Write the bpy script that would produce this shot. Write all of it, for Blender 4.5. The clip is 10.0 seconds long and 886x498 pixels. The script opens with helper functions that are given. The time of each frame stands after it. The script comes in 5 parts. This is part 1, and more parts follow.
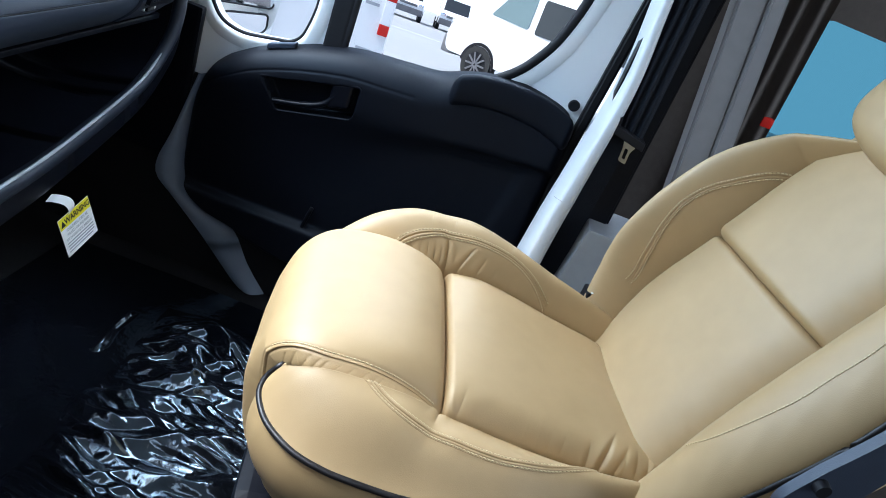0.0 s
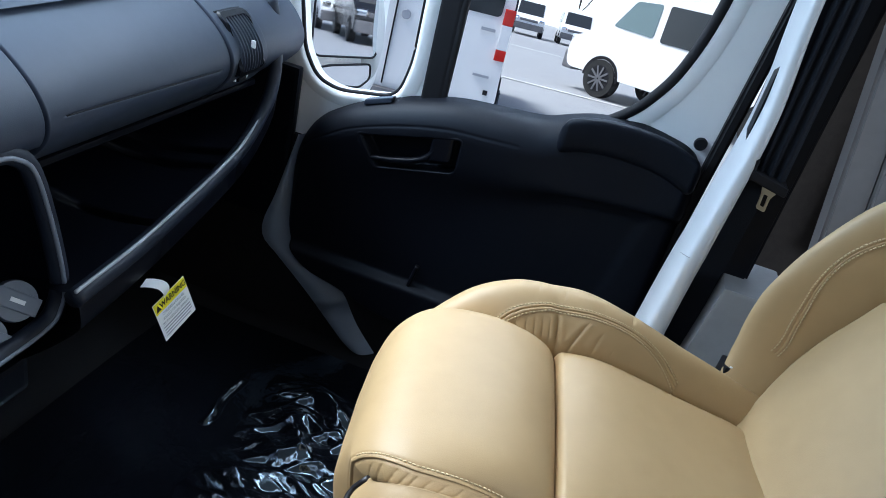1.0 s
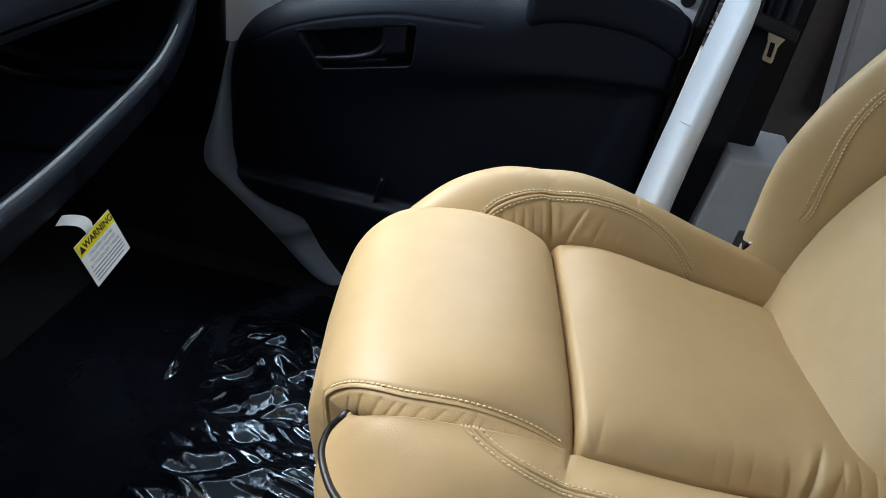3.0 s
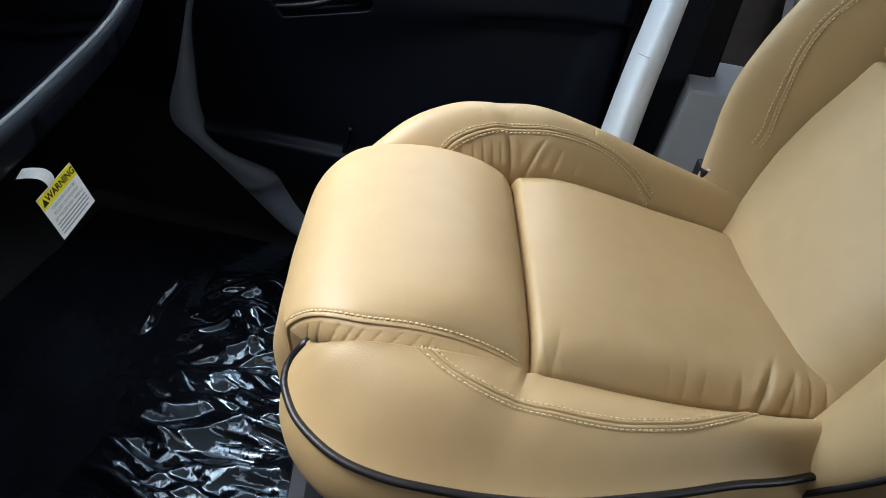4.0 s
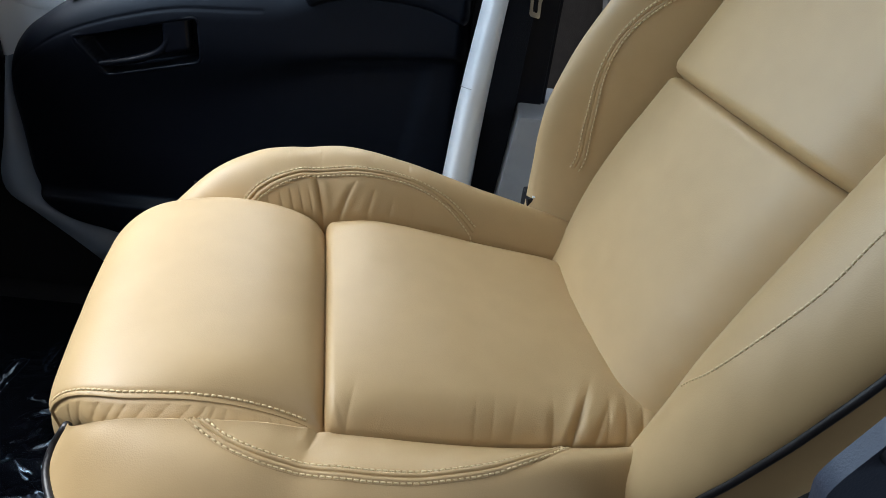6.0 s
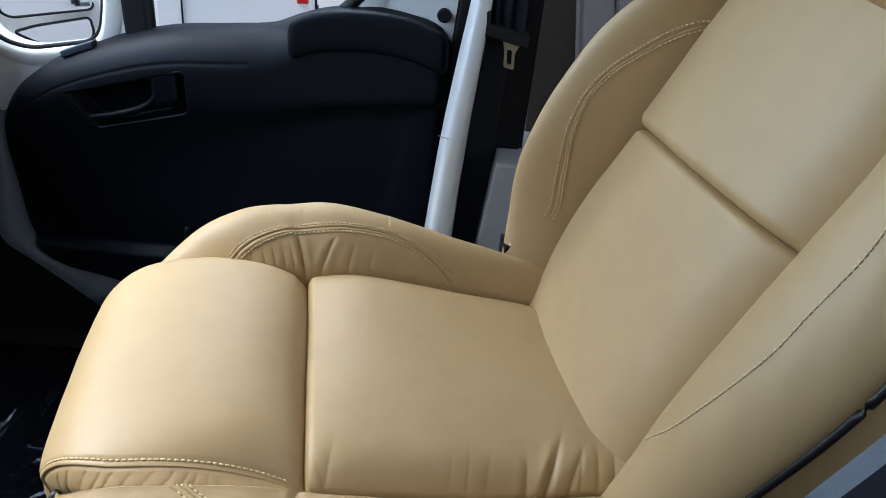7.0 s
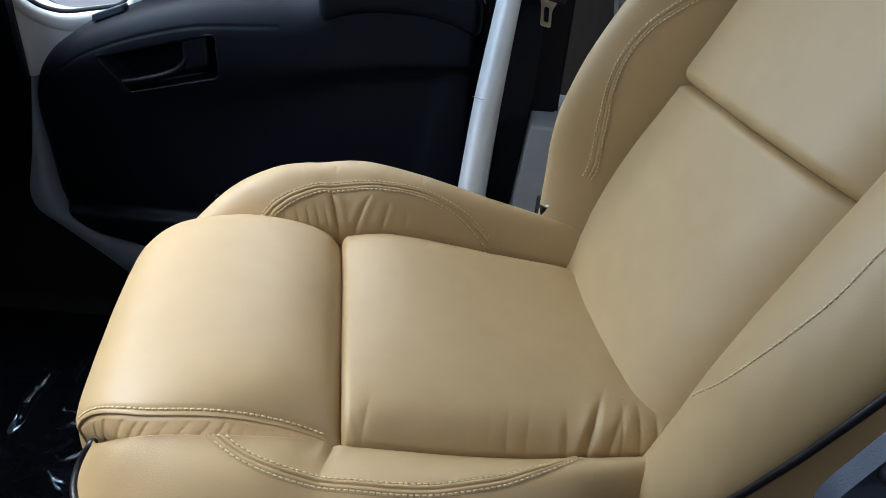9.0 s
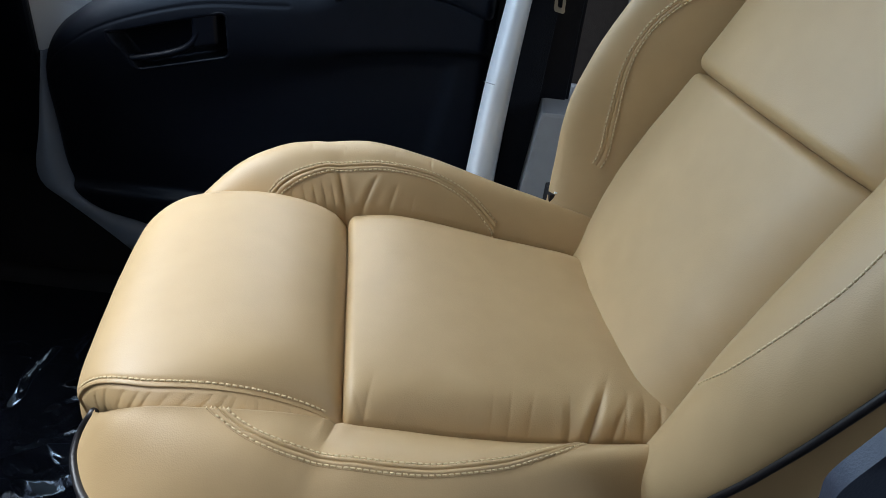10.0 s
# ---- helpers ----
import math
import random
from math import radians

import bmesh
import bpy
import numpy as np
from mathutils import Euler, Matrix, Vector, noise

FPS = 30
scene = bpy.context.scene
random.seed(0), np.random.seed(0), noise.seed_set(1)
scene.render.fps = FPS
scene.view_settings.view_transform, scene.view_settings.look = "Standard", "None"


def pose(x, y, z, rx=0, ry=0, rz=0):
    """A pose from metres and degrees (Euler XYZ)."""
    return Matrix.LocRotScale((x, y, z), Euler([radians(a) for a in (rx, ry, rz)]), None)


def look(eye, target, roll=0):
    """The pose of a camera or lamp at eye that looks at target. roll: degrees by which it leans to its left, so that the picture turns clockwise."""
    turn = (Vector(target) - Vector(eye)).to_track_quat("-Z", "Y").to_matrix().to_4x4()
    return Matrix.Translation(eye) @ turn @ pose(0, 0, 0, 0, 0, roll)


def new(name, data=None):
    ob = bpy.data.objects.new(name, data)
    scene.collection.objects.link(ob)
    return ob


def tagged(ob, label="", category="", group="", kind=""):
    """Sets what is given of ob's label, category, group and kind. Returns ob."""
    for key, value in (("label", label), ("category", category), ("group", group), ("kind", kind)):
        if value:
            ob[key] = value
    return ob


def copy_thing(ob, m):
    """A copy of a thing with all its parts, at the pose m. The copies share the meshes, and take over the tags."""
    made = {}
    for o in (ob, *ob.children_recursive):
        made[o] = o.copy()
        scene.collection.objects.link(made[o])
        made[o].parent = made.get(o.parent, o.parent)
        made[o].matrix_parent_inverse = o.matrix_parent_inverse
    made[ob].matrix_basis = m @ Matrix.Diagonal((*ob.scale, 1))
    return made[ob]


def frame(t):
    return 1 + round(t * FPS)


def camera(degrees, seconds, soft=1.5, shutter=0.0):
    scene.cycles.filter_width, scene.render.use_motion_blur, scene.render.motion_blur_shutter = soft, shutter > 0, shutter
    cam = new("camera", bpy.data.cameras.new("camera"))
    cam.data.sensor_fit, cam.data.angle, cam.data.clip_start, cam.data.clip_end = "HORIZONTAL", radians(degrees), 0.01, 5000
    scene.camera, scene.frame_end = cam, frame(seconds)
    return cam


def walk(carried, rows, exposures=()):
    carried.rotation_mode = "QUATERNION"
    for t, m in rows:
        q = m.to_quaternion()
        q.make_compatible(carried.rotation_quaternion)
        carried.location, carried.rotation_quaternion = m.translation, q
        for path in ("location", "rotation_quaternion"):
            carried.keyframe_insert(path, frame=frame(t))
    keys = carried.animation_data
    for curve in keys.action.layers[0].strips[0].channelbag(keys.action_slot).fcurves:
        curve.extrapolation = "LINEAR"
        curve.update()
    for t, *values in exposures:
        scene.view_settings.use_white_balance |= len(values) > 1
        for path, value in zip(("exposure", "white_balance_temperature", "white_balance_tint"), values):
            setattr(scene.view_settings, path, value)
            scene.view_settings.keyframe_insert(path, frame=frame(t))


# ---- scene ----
cam = camera(62.0, 10.0, soft=0.9)
PATH = [
    (0, (-0.231, -0.917, 1.093), (0.122, 0.846, 0.218), 21.5),
    (0.5, (-0.229, -0.747, 1.079), (-0.144, 0.998, 0.105), 16.9),
    (1, (-0.2, -0.767, 1.126), (-0.196, 1.002, 0.194), 14.3),
    (1.5, (-0.138, -0.72, 1.074), (0.033, 1.003, 0.071), 19.3),
    (2, (-0.048, -0.689, 1.049), (0.077, 0.984, -0.041), 10.3),
    (2.5, (-0.155, -0.626, 1.031), (-0.028, 1.053, -0.047), 10.1),
    (3, (-0.188, -0.647, 0.999), (-0.075, 1.04, -0.069), 9.9),
    (3.2, (-0.172, -0.658, 0.996), (-0.009, 0.993, -0.12), 10.6),
    (4.3, (-0.133, -0.675, 0.956), (0.028, 0.956, -0.19), 7.8),
    (4.5, (-0.095, -0.663, 0.934), (0.129, 0.984, -0.178), 8.6),
    (5, (-0.056, -0.649, 0.943), (0.213, 1.014, -0.136), 7.5),
    (5.5, (-0.034, -0.646, 0.95), (0.149, 1.022, -0.139), 5.2),
    (6, (0.001, -0.648, 0.981), (0.321, 1.031, -0.058), 6.2),
    (6.2, (0.036, -0.649, 1.012), (0.383, 1.032, -0.015), 6.3),
    (7.3, (0.018, -0.657, 1.04), (0.322, 1.052, 0.046), 4.2),
    (7.5, (0.013, -0.659, 1.03), (0.311, 1.055, 0.043), 4.1),
    (8, (0.007, -0.657, 1.019), (0.262, 1.047, 0.004), 3.7),
    (8.5, (0.01, -0.653, 1.003), (0.264, 1.041, -0.028), 3.9),
    (9, (0.013, -0.652, 1.001), (0.265, 1.034, -0.044), 3.9),
    (9.5, (0.014, -0.653, 0.993), (0.263, 1.033, -0.054), 4.4),
    (10, (0.009, -0.653, 0.986), (0.254, 1.025, -0.074), 5.5),
]
EXPOSURES = [(0, 0.97, 5700, 7), (1.0, 0.56, 5700, 7), (1.5, 0.42, 6000, 8), (2.0, 0.42, 6300, 8), (2.5, 0.50, 6300, 8), (5, 0.56, 6400, 9), (7.5, 0.43, 6000, 9), (10, 0.38, 6000, 9)]
walk(cam, [(t, look(eye, target, roll)) for t, eye, target, roll in PATH], EXPOSURES)

# x runs to the van's rear, y to its passenger door, z up from the cab floor

# the van stands at an angle to the swivelled seat
PIV = Matrix.Translation((0.23, 0.609, 0))
VAN = PIV @ Matrix.Rotation(radians(-11), 4, "Z") @ PIV.inverted()

# ---- world and light ----
world = bpy.data.worlds.new("overcast sky")
scene.world = world
world.use_nodes = True
wn, wl = world.node_tree.nodes, world.node_tree.links
sky = wn.new("ShaderNodeTexSky")
sky.sky_type = "NISHITA"
sky.sun_disc = False
sky.sun_elevation, sky.sun_rotation = radians(56), radians(277)
sky.air_density, sky.dust_density = 1.0, 4.0
wn["Background"].inputs[1].default_value = 0.13
wl.new(sky.outputs[0], wn["Background"].inputs[0])


def lamp(name, kind, m, energy, color=(1, 1, 1), size=(1, 1)):
    data = bpy.data.lights.new(name, kind)
    data.energy, data.color = energy, color
    if kind == "AREA":
        data.shape, data.size, data.size_y = "RECTANGLE", size[0], size[1]
    ob = new(name, data)
    ob.matrix_world = m
    return ob


sun = lamp("sun", "SUN", look((-4.0, 0.5, 5.9), (0, 0, 0)), 2.6, (1.0, 0.98, 0.95))
sun.data.angle = radians(20)
# sky light through the windscreen and the side windows
lamp("windscreen_light", "AREA", VAN @ look((-0.98, 0.0, 1.28), (0.0, 0.0, 0.55)), 11.4, (0.64, 0.84, 1.0), (1.35, 0.6))
lamp("passenger_window_light", "AREA", VAN @ look((0.0, 1.02, 1.76), (0.0, 0.42, 0.60)), 19.0, (0.84, 0.93, 1.0), (1.2, 0.6))
lamp("driver_window_light", "AREA", VAN @ look((-0.05, -1.27, 1.28), (-0.2, 0.2, 0.45)), 1.5, (0.92, 0.96, 1.0), (0.95, 0.45))
# fill added from the unseen rear, to brighten the dash
lamp("rear_fill_light", "AREA", VAN @ look((2.17, -0.35, 1.25), (-0.6, -0.3, 0.6)), 16.0, (0.86, 0.94, 1.0), (1.2, 0.5))


# ---- helpers ----
def link(ob, parent):
    ob.parent = parent
    return ob


def finish(name, verts, faces, material, parent=None, label="", smooth=True):
    me = bpy.data.meshes.new(name)
    me.from_pydata(verts, [], faces)
    me.update()
    bm = bmesh.new()
    bm.from_mesh(me)
    bmesh.ops.recalc_face_normals(bm, faces=bm.faces)
    bm.to_mesh(me)
    bm.free()
    if smooth:
        me.shade_smooth()
    me.materials.append(material)
    ob = new(name, me)
    if parent is not None:
        ob.parent = parent
    if label:
        tagged(ob, label)
    return ob


def part(name, bm, material, parent=None, label="", smooth=False):
    me = bpy.data.meshes.new(name)
    bmesh.ops.recalc_face_normals(bm, faces=bm.faces)
    bm.to_mesh(me)
    bm.free()
    if smooth:
        me.shade_smooth()
    me.materials.append(material)
    ob = new(name, me)
    if parent is not None:
        ob.parent = parent
    if label:
        tagged(ob, label)
    return ob


def group(name, m, label, category, set_name="", kind=""):
    ob = new(name)
    ob.matrix_world = m
    return tagged(ob, label, category, set_name, kind)


def cubic(x, xs, ys):
    """A smooth curve through the knots."""
    if x <= xs[0]:
        return ys[0]
    if x >= xs[-1]:
        return ys[-1]
    i = max(k for k in range(len(xs) - 1) if xs[k] <= x)

    def slope(k):
        a, b = max(k - 1, 0), min(k + 1, len(xs) - 1)
        return (ys[b] - ys[a]) / (xs[b] - xs[a])
    h = xs[i + 1] - xs[i]
    f = (x - xs[i]) / h
    return ((1 + 2 * f) * (1 - f) ** 2 * ys[i] + f * (1 - f) ** 2 * h * slope(i)
            + f * f * (3 - 2 * f) * ys[i + 1] + f * f * (f - 1) * h * slope(i + 1))


def spline(points, n, closed=False):
    """n points evenly along a smooth line through the given ones."""
    pts = [Vector(p) for p in points]
    m = len(pts)
    out = []
    steps = 14
    for i in range(m if closed else m - 1):
        if closed:
            a, b, c, d = (pts[(i + k) % m] for k in (-1, 0, 1, 2))
        else:
            b, c = pts[i], pts[i + 1]
            a = pts[i - 1] if i else b * 2 - c
            d = pts[i + 2] if i + 2 < m else c * 2 - b
        for k in range(steps):
            f = k / steps
            out.append(0.5 * (2 * b + (c - a) * f + (2 * a - 5 * b + 4 * c - d) * f * f + (3 * b - a - 3 * c + d) * f ** 3))
    out.append(out[0].copy() if closed else pts[-1])
    lengths = [0.0]
    for p, q in zip(out, out[1:]):
        lengths.append(lengths[-1] + (q - p).length)
    total = lengths[-1]
    res, j = [], 0
    for k in range(n):
        want = total * k / (n if closed else n - 1)
        while j < len(lengths) - 2 and lengths[j + 1] < want:
            j += 1
        seg = lengths[j + 1] - lengths[j] or 1.0
        res.append(out[j].lerp(out[j + 1], min(1, (want - lengths[j]) / seg)))
    return res


def grid(fn, nu, nv):
    verts = [tuple(fn(i / nu, j / nv)) for i in range(nu + 1) for j in range(nv + 1)]
    faces = [(i * (nv + 1) + j, (i + 1) * (nv + 1) + j, (i + 1) * (nv + 1) + j + 1, i * (nv + 1) + j + 1)
             for i in range(nu) for j in range(nv)]
    return verts, faces


def tube_data(line, r, sides=10, flat=1.0, closed=False):
    verts, faces = [], []
    n = len(line)
    up = Vector((0, 0, 1))
    for i, p in enumerate(line):
        a, b = line[max(i - 1, 0)], line[min(i + 1, n - 1)]
        if closed:
            a, b = line[i - 1], line[(i + 1) % n]
        d = (b - a).normalized()
        side = d.cross(up)
        side = side.normalized() if side.length > 1e-4 else Vector((1, 0, 0))
        top = side.cross(d).normalized()
        for k in range(sides):
            t = 2 * math.pi * k / sides
            verts.append(tuple(p + side * (r * math.cos(t)) + top * (r * flat * math.sin(t))))
    for i in range(n if closed else n - 1):
        for k in range(sides):
            a, b = i * sides, ((i + 1) % n) * sides
            faces.append((a + k, a + (k + 1) % sides, b + (k + 1) % sides, b + k))
    if not closed:
        faces.append(tuple(range(sides)))
        faces.append(tuple((n - 1) * sides + k for k in range(sides)))
    return verts, faces


def tube(name, line, r, material, parent=None, label="", sides=10, flat=1.0, closed=False):
    return finish(name, *tube_data(line, r, sides, flat, closed), material, parent, label)


def box_bm(x0, x1, y0, y1, z0, z1, bevel=0.0, seg=2):
    bm = bmesh.new()
    m = Matrix.Translation(((x0 + x1) / 2, (y0 + y1) / 2, (z0 + z1) / 2)) @ Matrix.Diagonal((x1 - x0, y1 - y0, z1 - z0, 1))
    bmesh.ops.create_cube(bm, size=1, matrix=m)
    if bevel:
        bmesh.ops.bevel(bm, geom=bm.edges[:], offset=bevel, segments=seg, profile=0.7, affect="EDGES")
    return bm


def plate_bm(outer, holes, to3d, d0, d1, bevel=0.0):
    """A plate with holes: 2D outlines, carried into space by to3d(a, b, depth)."""
    from mathutils.geometry import tessellate_polygon
    loops = [[Vector((a, b, 0)) for a, b in ring] for ring in (outer, *holes)]
    flat = [p for ring in loops for p in ring]
    tris = tessellate_polygon(loops)
    bm = bmesh.new()
    lo = [bm.verts.new(to3d(p.x, p.y, d0)) for p in flat]
    hi = [bm.verts.new(to3d(p.x, p.y, d1)) for p in flat]
    for a, b, c in tris:
        if len({a, b, c}) == 3:
            bm.faces.new((lo[a], lo[b], lo[c]))
            bm.faces.new((hi[a], hi[b], hi[c]))
    k = 0
    for ring in loops:
        n = len(ring)
        for i in range(n):
            a, b = k + i, k + (i + 1) % n
            bm.faces.new((lo[a], lo[b], hi[b], hi[a]))
        k += n
    return bm


def rounded(points, n=64):
    return [(p.x, p.y) for p in spline([(a, b, 0) for a, b in points], n, closed=True)]


def corner_round(points, r, seg=6):
    """A polygon with its corners rounded."""
    out = []
    n = len(points)
    for i in range(n):
        p = Vector(points[i])
        a = (Vector(points[i - 1]) - p)
        b = (Vector(points[(i + 1) % n]) - p)
        rr = min(r, a.length * 0.45, b.length * 0.45)
        s, e = p + a.normalized() * rr, p + b.normalized() * rr
        for k in range(seg + 1):
            f = k / seg
            out.append(tuple((1 - f) ** 2 * s + 2 * f * (1 - f) * p + f * f * e))
    return out


# ---- materials ----
def mat(name, color, rough=0.5, metal=0.0, spec=0.5):
    m = bpy.data.materials.new(name)
    m.use_nodes = True
    b = m.node_tree.nodes["Principled BSDF"]
    b.inputs["Base Color"].default_value = (*color, 1)
    b.inputs["Roughness"].default_value = rough
    b.inputs["Metallic"].default_value = metal
    b.inputs["Specular IOR Level"].default_value = spec
    return m


def textured(name, dark, light, scale, rough=(0.4, 0.6), bump=0.0, bump_scale=200.0, big=3.0, metal=0.0, spec=0.5, dist=0.002, kind="NOISE"):
    """Colour varied at two scales, with fine relief."""
    m = mat(name, light, 0.5, metal, spec)
    t = m.node_tree
    n, l = t.nodes, t.links
    b = n["Principled BSDF"]
    co = n.new("ShaderNodeTexCoord")
    fine, wide = n.new("ShaderNodeTexNoise"), n.new("ShaderNodeTexNoise")
    fine.inputs["Scale"].default_value, wide.inputs["Scale"].default_value = scale, big
    fine.inputs["Detail"].default_value, wide.inputs["Detail"].default_value = 5, 3
    for x in (fine, wide):
        l.new(co.outputs["Object"], x.inputs["Vector"])
    add = n.new("ShaderNodeMath")
    add.operation = "MULTIPLY_ADD"
    l.new(fine.outputs[0], add.inputs[0])
    add.inputs[1].default_value = 0.4
    half = n.new("ShaderNodeMath")
    half.operation = "MULTIPLY"
    half.inputs[1].default_value = 0.6
    l.new(wide.outputs[0], half.inputs[0])
    l.new(half.outputs[0], add.inputs[2])
    ramp = n.new("ShaderNodeValToRGB")
    ramp.color_ramp.elements[0].position, ramp.color_ramp.elements[1].position = 0.3, 0.7
    ramp.color_ramp.elements[0].color, ramp.color_ramp.elements[1].color = (*dark, 1), (*light, 1)
    l.new(add.outputs[0], ramp.inputs[0])
    l.new(ramp.outputs[0], b.inputs["Base Color"])
    rr = n.new("ShaderNodeMapRange")
    rr.inputs["To Min"].default_value, rr.inputs["To Max"].default_value = rough
    l.new(add.outputs[0], rr.inputs[0])
    l.new(rr.outputs[0], b.inputs["Roughness"])
    if bump:
        if kind == "VORONOI":
            g = n.new("ShaderNodeTexVoronoi")
            g.inputs["Scale"].default_value = bump_scale
        else:
            g = n.new("ShaderNodeTexNoise")
            g.inputs["Scale"].default_value, g.inputs["Detail"].default_value = bump_scale, 4
        l.new(co.outputs["Object"], g.inputs["Vector"])
        bp = n.new("ShaderNodeBump")
        bp.inputs["Strength"].default_value, bp.inputs["Distance"].default_value = bump, dist
        l.new(g.outputs[0], bp.inputs["Height"])
        l.new(bp.outputs[0], b.inputs["Normal"])
    return m


LEATHER = textured("tan leather", (0.402, 0.272, 0.125), (0.454, 0.312, 0.149), 30, (0.50, 0.60), 0.14, 800, 4, dist=0.0006, kind="VORONOI", spec=0.8)
THREAD = textured("cream thread", (0.57, 0.445, 0.26), (0.68, 0.545, 0.335), 200, (0.6, 0.8), spec=0.2)
PIPING = textured("black piping", (0.008, 0.007, 0.008), (0.014, 0.012, 0.013), 80, (0.35, 0.5), 0.1, 600)
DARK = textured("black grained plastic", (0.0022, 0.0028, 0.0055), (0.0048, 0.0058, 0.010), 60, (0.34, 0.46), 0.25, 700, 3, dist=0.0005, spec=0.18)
DOORTRIM = textured("black door trim plastic", (0.0022, 0.0026, 0.0050), (0.0046, 0.0054, 0.0092), 60, (0.46, 0.58), 0.25, 700, 3, dist=0.0005, spec=0.18)
DASH = textured("dark dash plastic", (0.022, 0.031, 0.052), (0.033, 0.044, 0.071), 60, (0.40, 0.50), 0.25, 700, 3, dist=0.0005, spec=0.6)
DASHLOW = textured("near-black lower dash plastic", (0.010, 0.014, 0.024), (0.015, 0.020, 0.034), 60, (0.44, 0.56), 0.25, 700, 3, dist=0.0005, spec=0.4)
LIP = textured("satin grey trim", (0.16, 0.18, 0.22), (0.22, 0.25, 0.30), 60, (0.3, 0.4), 0.1, 500)
HIGHLIGHT = textured("pale lip highlight", (0.34, 0.37, 0.42), (0.42, 0.45, 0.50), 60, (0.3, 0.4))
CARPET = textured("black carpet", (0.002, 0.002, 0.003), (0.005, 0.005, 0.007), 300, (0.9, 1.0), 0.6, 900, dist=0.002)
FILM = textured("black protective film", (0.003, 0.004, 0.006), (0.007, 0.008, 0.012), 20, (0.06, 0.13), 0.30, 48, dist=0.004, spec=0.6)
# white body paint with the pillar's dim bluish shade put into the colour
PILLAR = textured("shaded white pillar paint", (0.52, 0.545, 0.58), (0.60, 0.625, 0.66), 5, (0.25, 0.35), 0.05, 300)
WHITE = textured("white car paint", (0.78, 0.79, 0.80), (0.84, 0.85, 0.86), 5, (0.22, 0.3), 0.0)
GREY = textured("pale grey trim", (0.23, 0.235, 0.25), (0.29, 0.295, 0.31), 40, (0.5, 0.65), 0.15, 500)
TAUPE = textured("warm grey pillar trim", (0.165, 0.158, 0.162), (0.212, 0.203, 0.208), 40, (0.5, 0.65), 0.15, 500)
SILL = textured("grey painted sill", (0.18, 0.22, 0.28), (0.24, 0.28, 0.355), 20, (0.35, 0.5))
RUBBER = textured("black rubber", (0.005, 0.005, 0.007), (0.010, 0.010, 0.013), 60, (0.5, 0.7), spec=0.25)
WEB = textured("black belt webbing", (0.005, 0.006, 0.010), (0.010, 0.013, 0.020), 400, (0.6, 0.8), 0.4, 900, spec=0.15)
STEEL = textured("brushed steel", (0.40, 0.40, 0.38), (0.52, 0.51, 0.48), 60, (0.25, 0.4), 0, 1, metal=1.0)
FABRIC = textured("brown trim fabric", (0.045, 0.035, 0.030), (0.075, 0.06, 0.052), 60, (0.8, 0.95), 0.4, 500)
HEADLINER = textured("grey headliner", (0.30, 0.30, 0.29), (0.36, 0.35, 0.34), 60, (0.85, 0.95), 0.3, 500)
BRACKET = textured("navy bracket plastic", (0.030, 0.038, 0.060), (0.048, 0.060, 0.090), 50, (0.4, 0.55), 0.15, 600)
CAP = textured("grey-blue cap plastic", (0.10, 0.12, 0.16), (0.14, 0.165, 0.21), 50, (0.4, 0.5), 0.1, 600)
PAPER = textured("white tag card", (0.84, 0.86, 0.88), (0.88, 0.90, 0.92), 20, (0.5, 0.6))
YELLOW = textured("yellow print", (0.86, 0.76, 0.01), (0.90, 0.80, 0.02), 20, (0.5, 0.6))
INK = mat("black print", (0.01, 0.01, 0.01), 0.6)
GREYINK = mat("grey print", (0.36, 0.38, 0.42), 0.6)
ASPHALT = textured("pale grey asphalt", (0.25, 0.258, 0.272), (0.33, 0.338, 0.35), 3, (0.8, 0.95), 0.4, 30, 0.15, dist=0.01)
LINE = textured("worn white road paint", (0.5, 0.5, 0.5), (0.75, 0.75, 0.74), 8, (0.7, 0.9))
TINT = mat("dark tinted glass", (0.02, 0.025, 0.03), 0.08)
RED = mat("red tail lamp plastic", (0.55, 0.02, 0.015), 0.15)
MIRROR = mat("mirror glass", (0.85, 0.88, 0.92), 0.02, 1.0)
TYRE = textured("tyre rubber", (0.012, 0.012, 0.012), (0.022, 0.022, 0.022), 30, (0.8, 0.95))
ALLOY = textured("dark alloy", (0.10, 0.10, 0.11), (0.18, 0.18, 0.19), 20, (0.4, 0.55), metal=0.3)
BARK = textured("grey bark", (0.10, 0.085, 0.07), (0.17, 0.15, 0.13), 20, (0.85, 0.95))


FILM.node_tree.nodes["Principled BSDF"].inputs["IOR"].default_value = 1.9
# sky blue put into the reflections of the door trim and the film
DOORTRIM.node_tree.nodes["Principled BSDF"].inputs["Specular Tint"].default_value = (0.74, 0.86, 1.0, 1)
FILM.node_tree.nodes["Principled BSDF"].inputs["Specular Tint"].default_value = (0.70, 0.86, 1.0, 1)


def glass(name, color):
    m = mat(name, color, 0.0)
    m.node_tree.nodes["Principled BSDF"].inputs["Transmission Weight"].default_value = 1.0
    m.node_tree.nodes["Principled BSDF"].inputs["IOR"].default_value = 1.05
    return m


GLASS = glass("clear side glass", (0.97, 0.98, 0.98))
BLUEGLASS = glass("blue tinted glass", (0.055, 0.15, 0.20))

# ---- the cab's shell ----
FLOOR_Z, ROOF_Z = 0.0, 1.72
Y_IN, Y_DRIVER = 0.62, -1.30


def door_place(a, b, d):
    return (a, d, b)


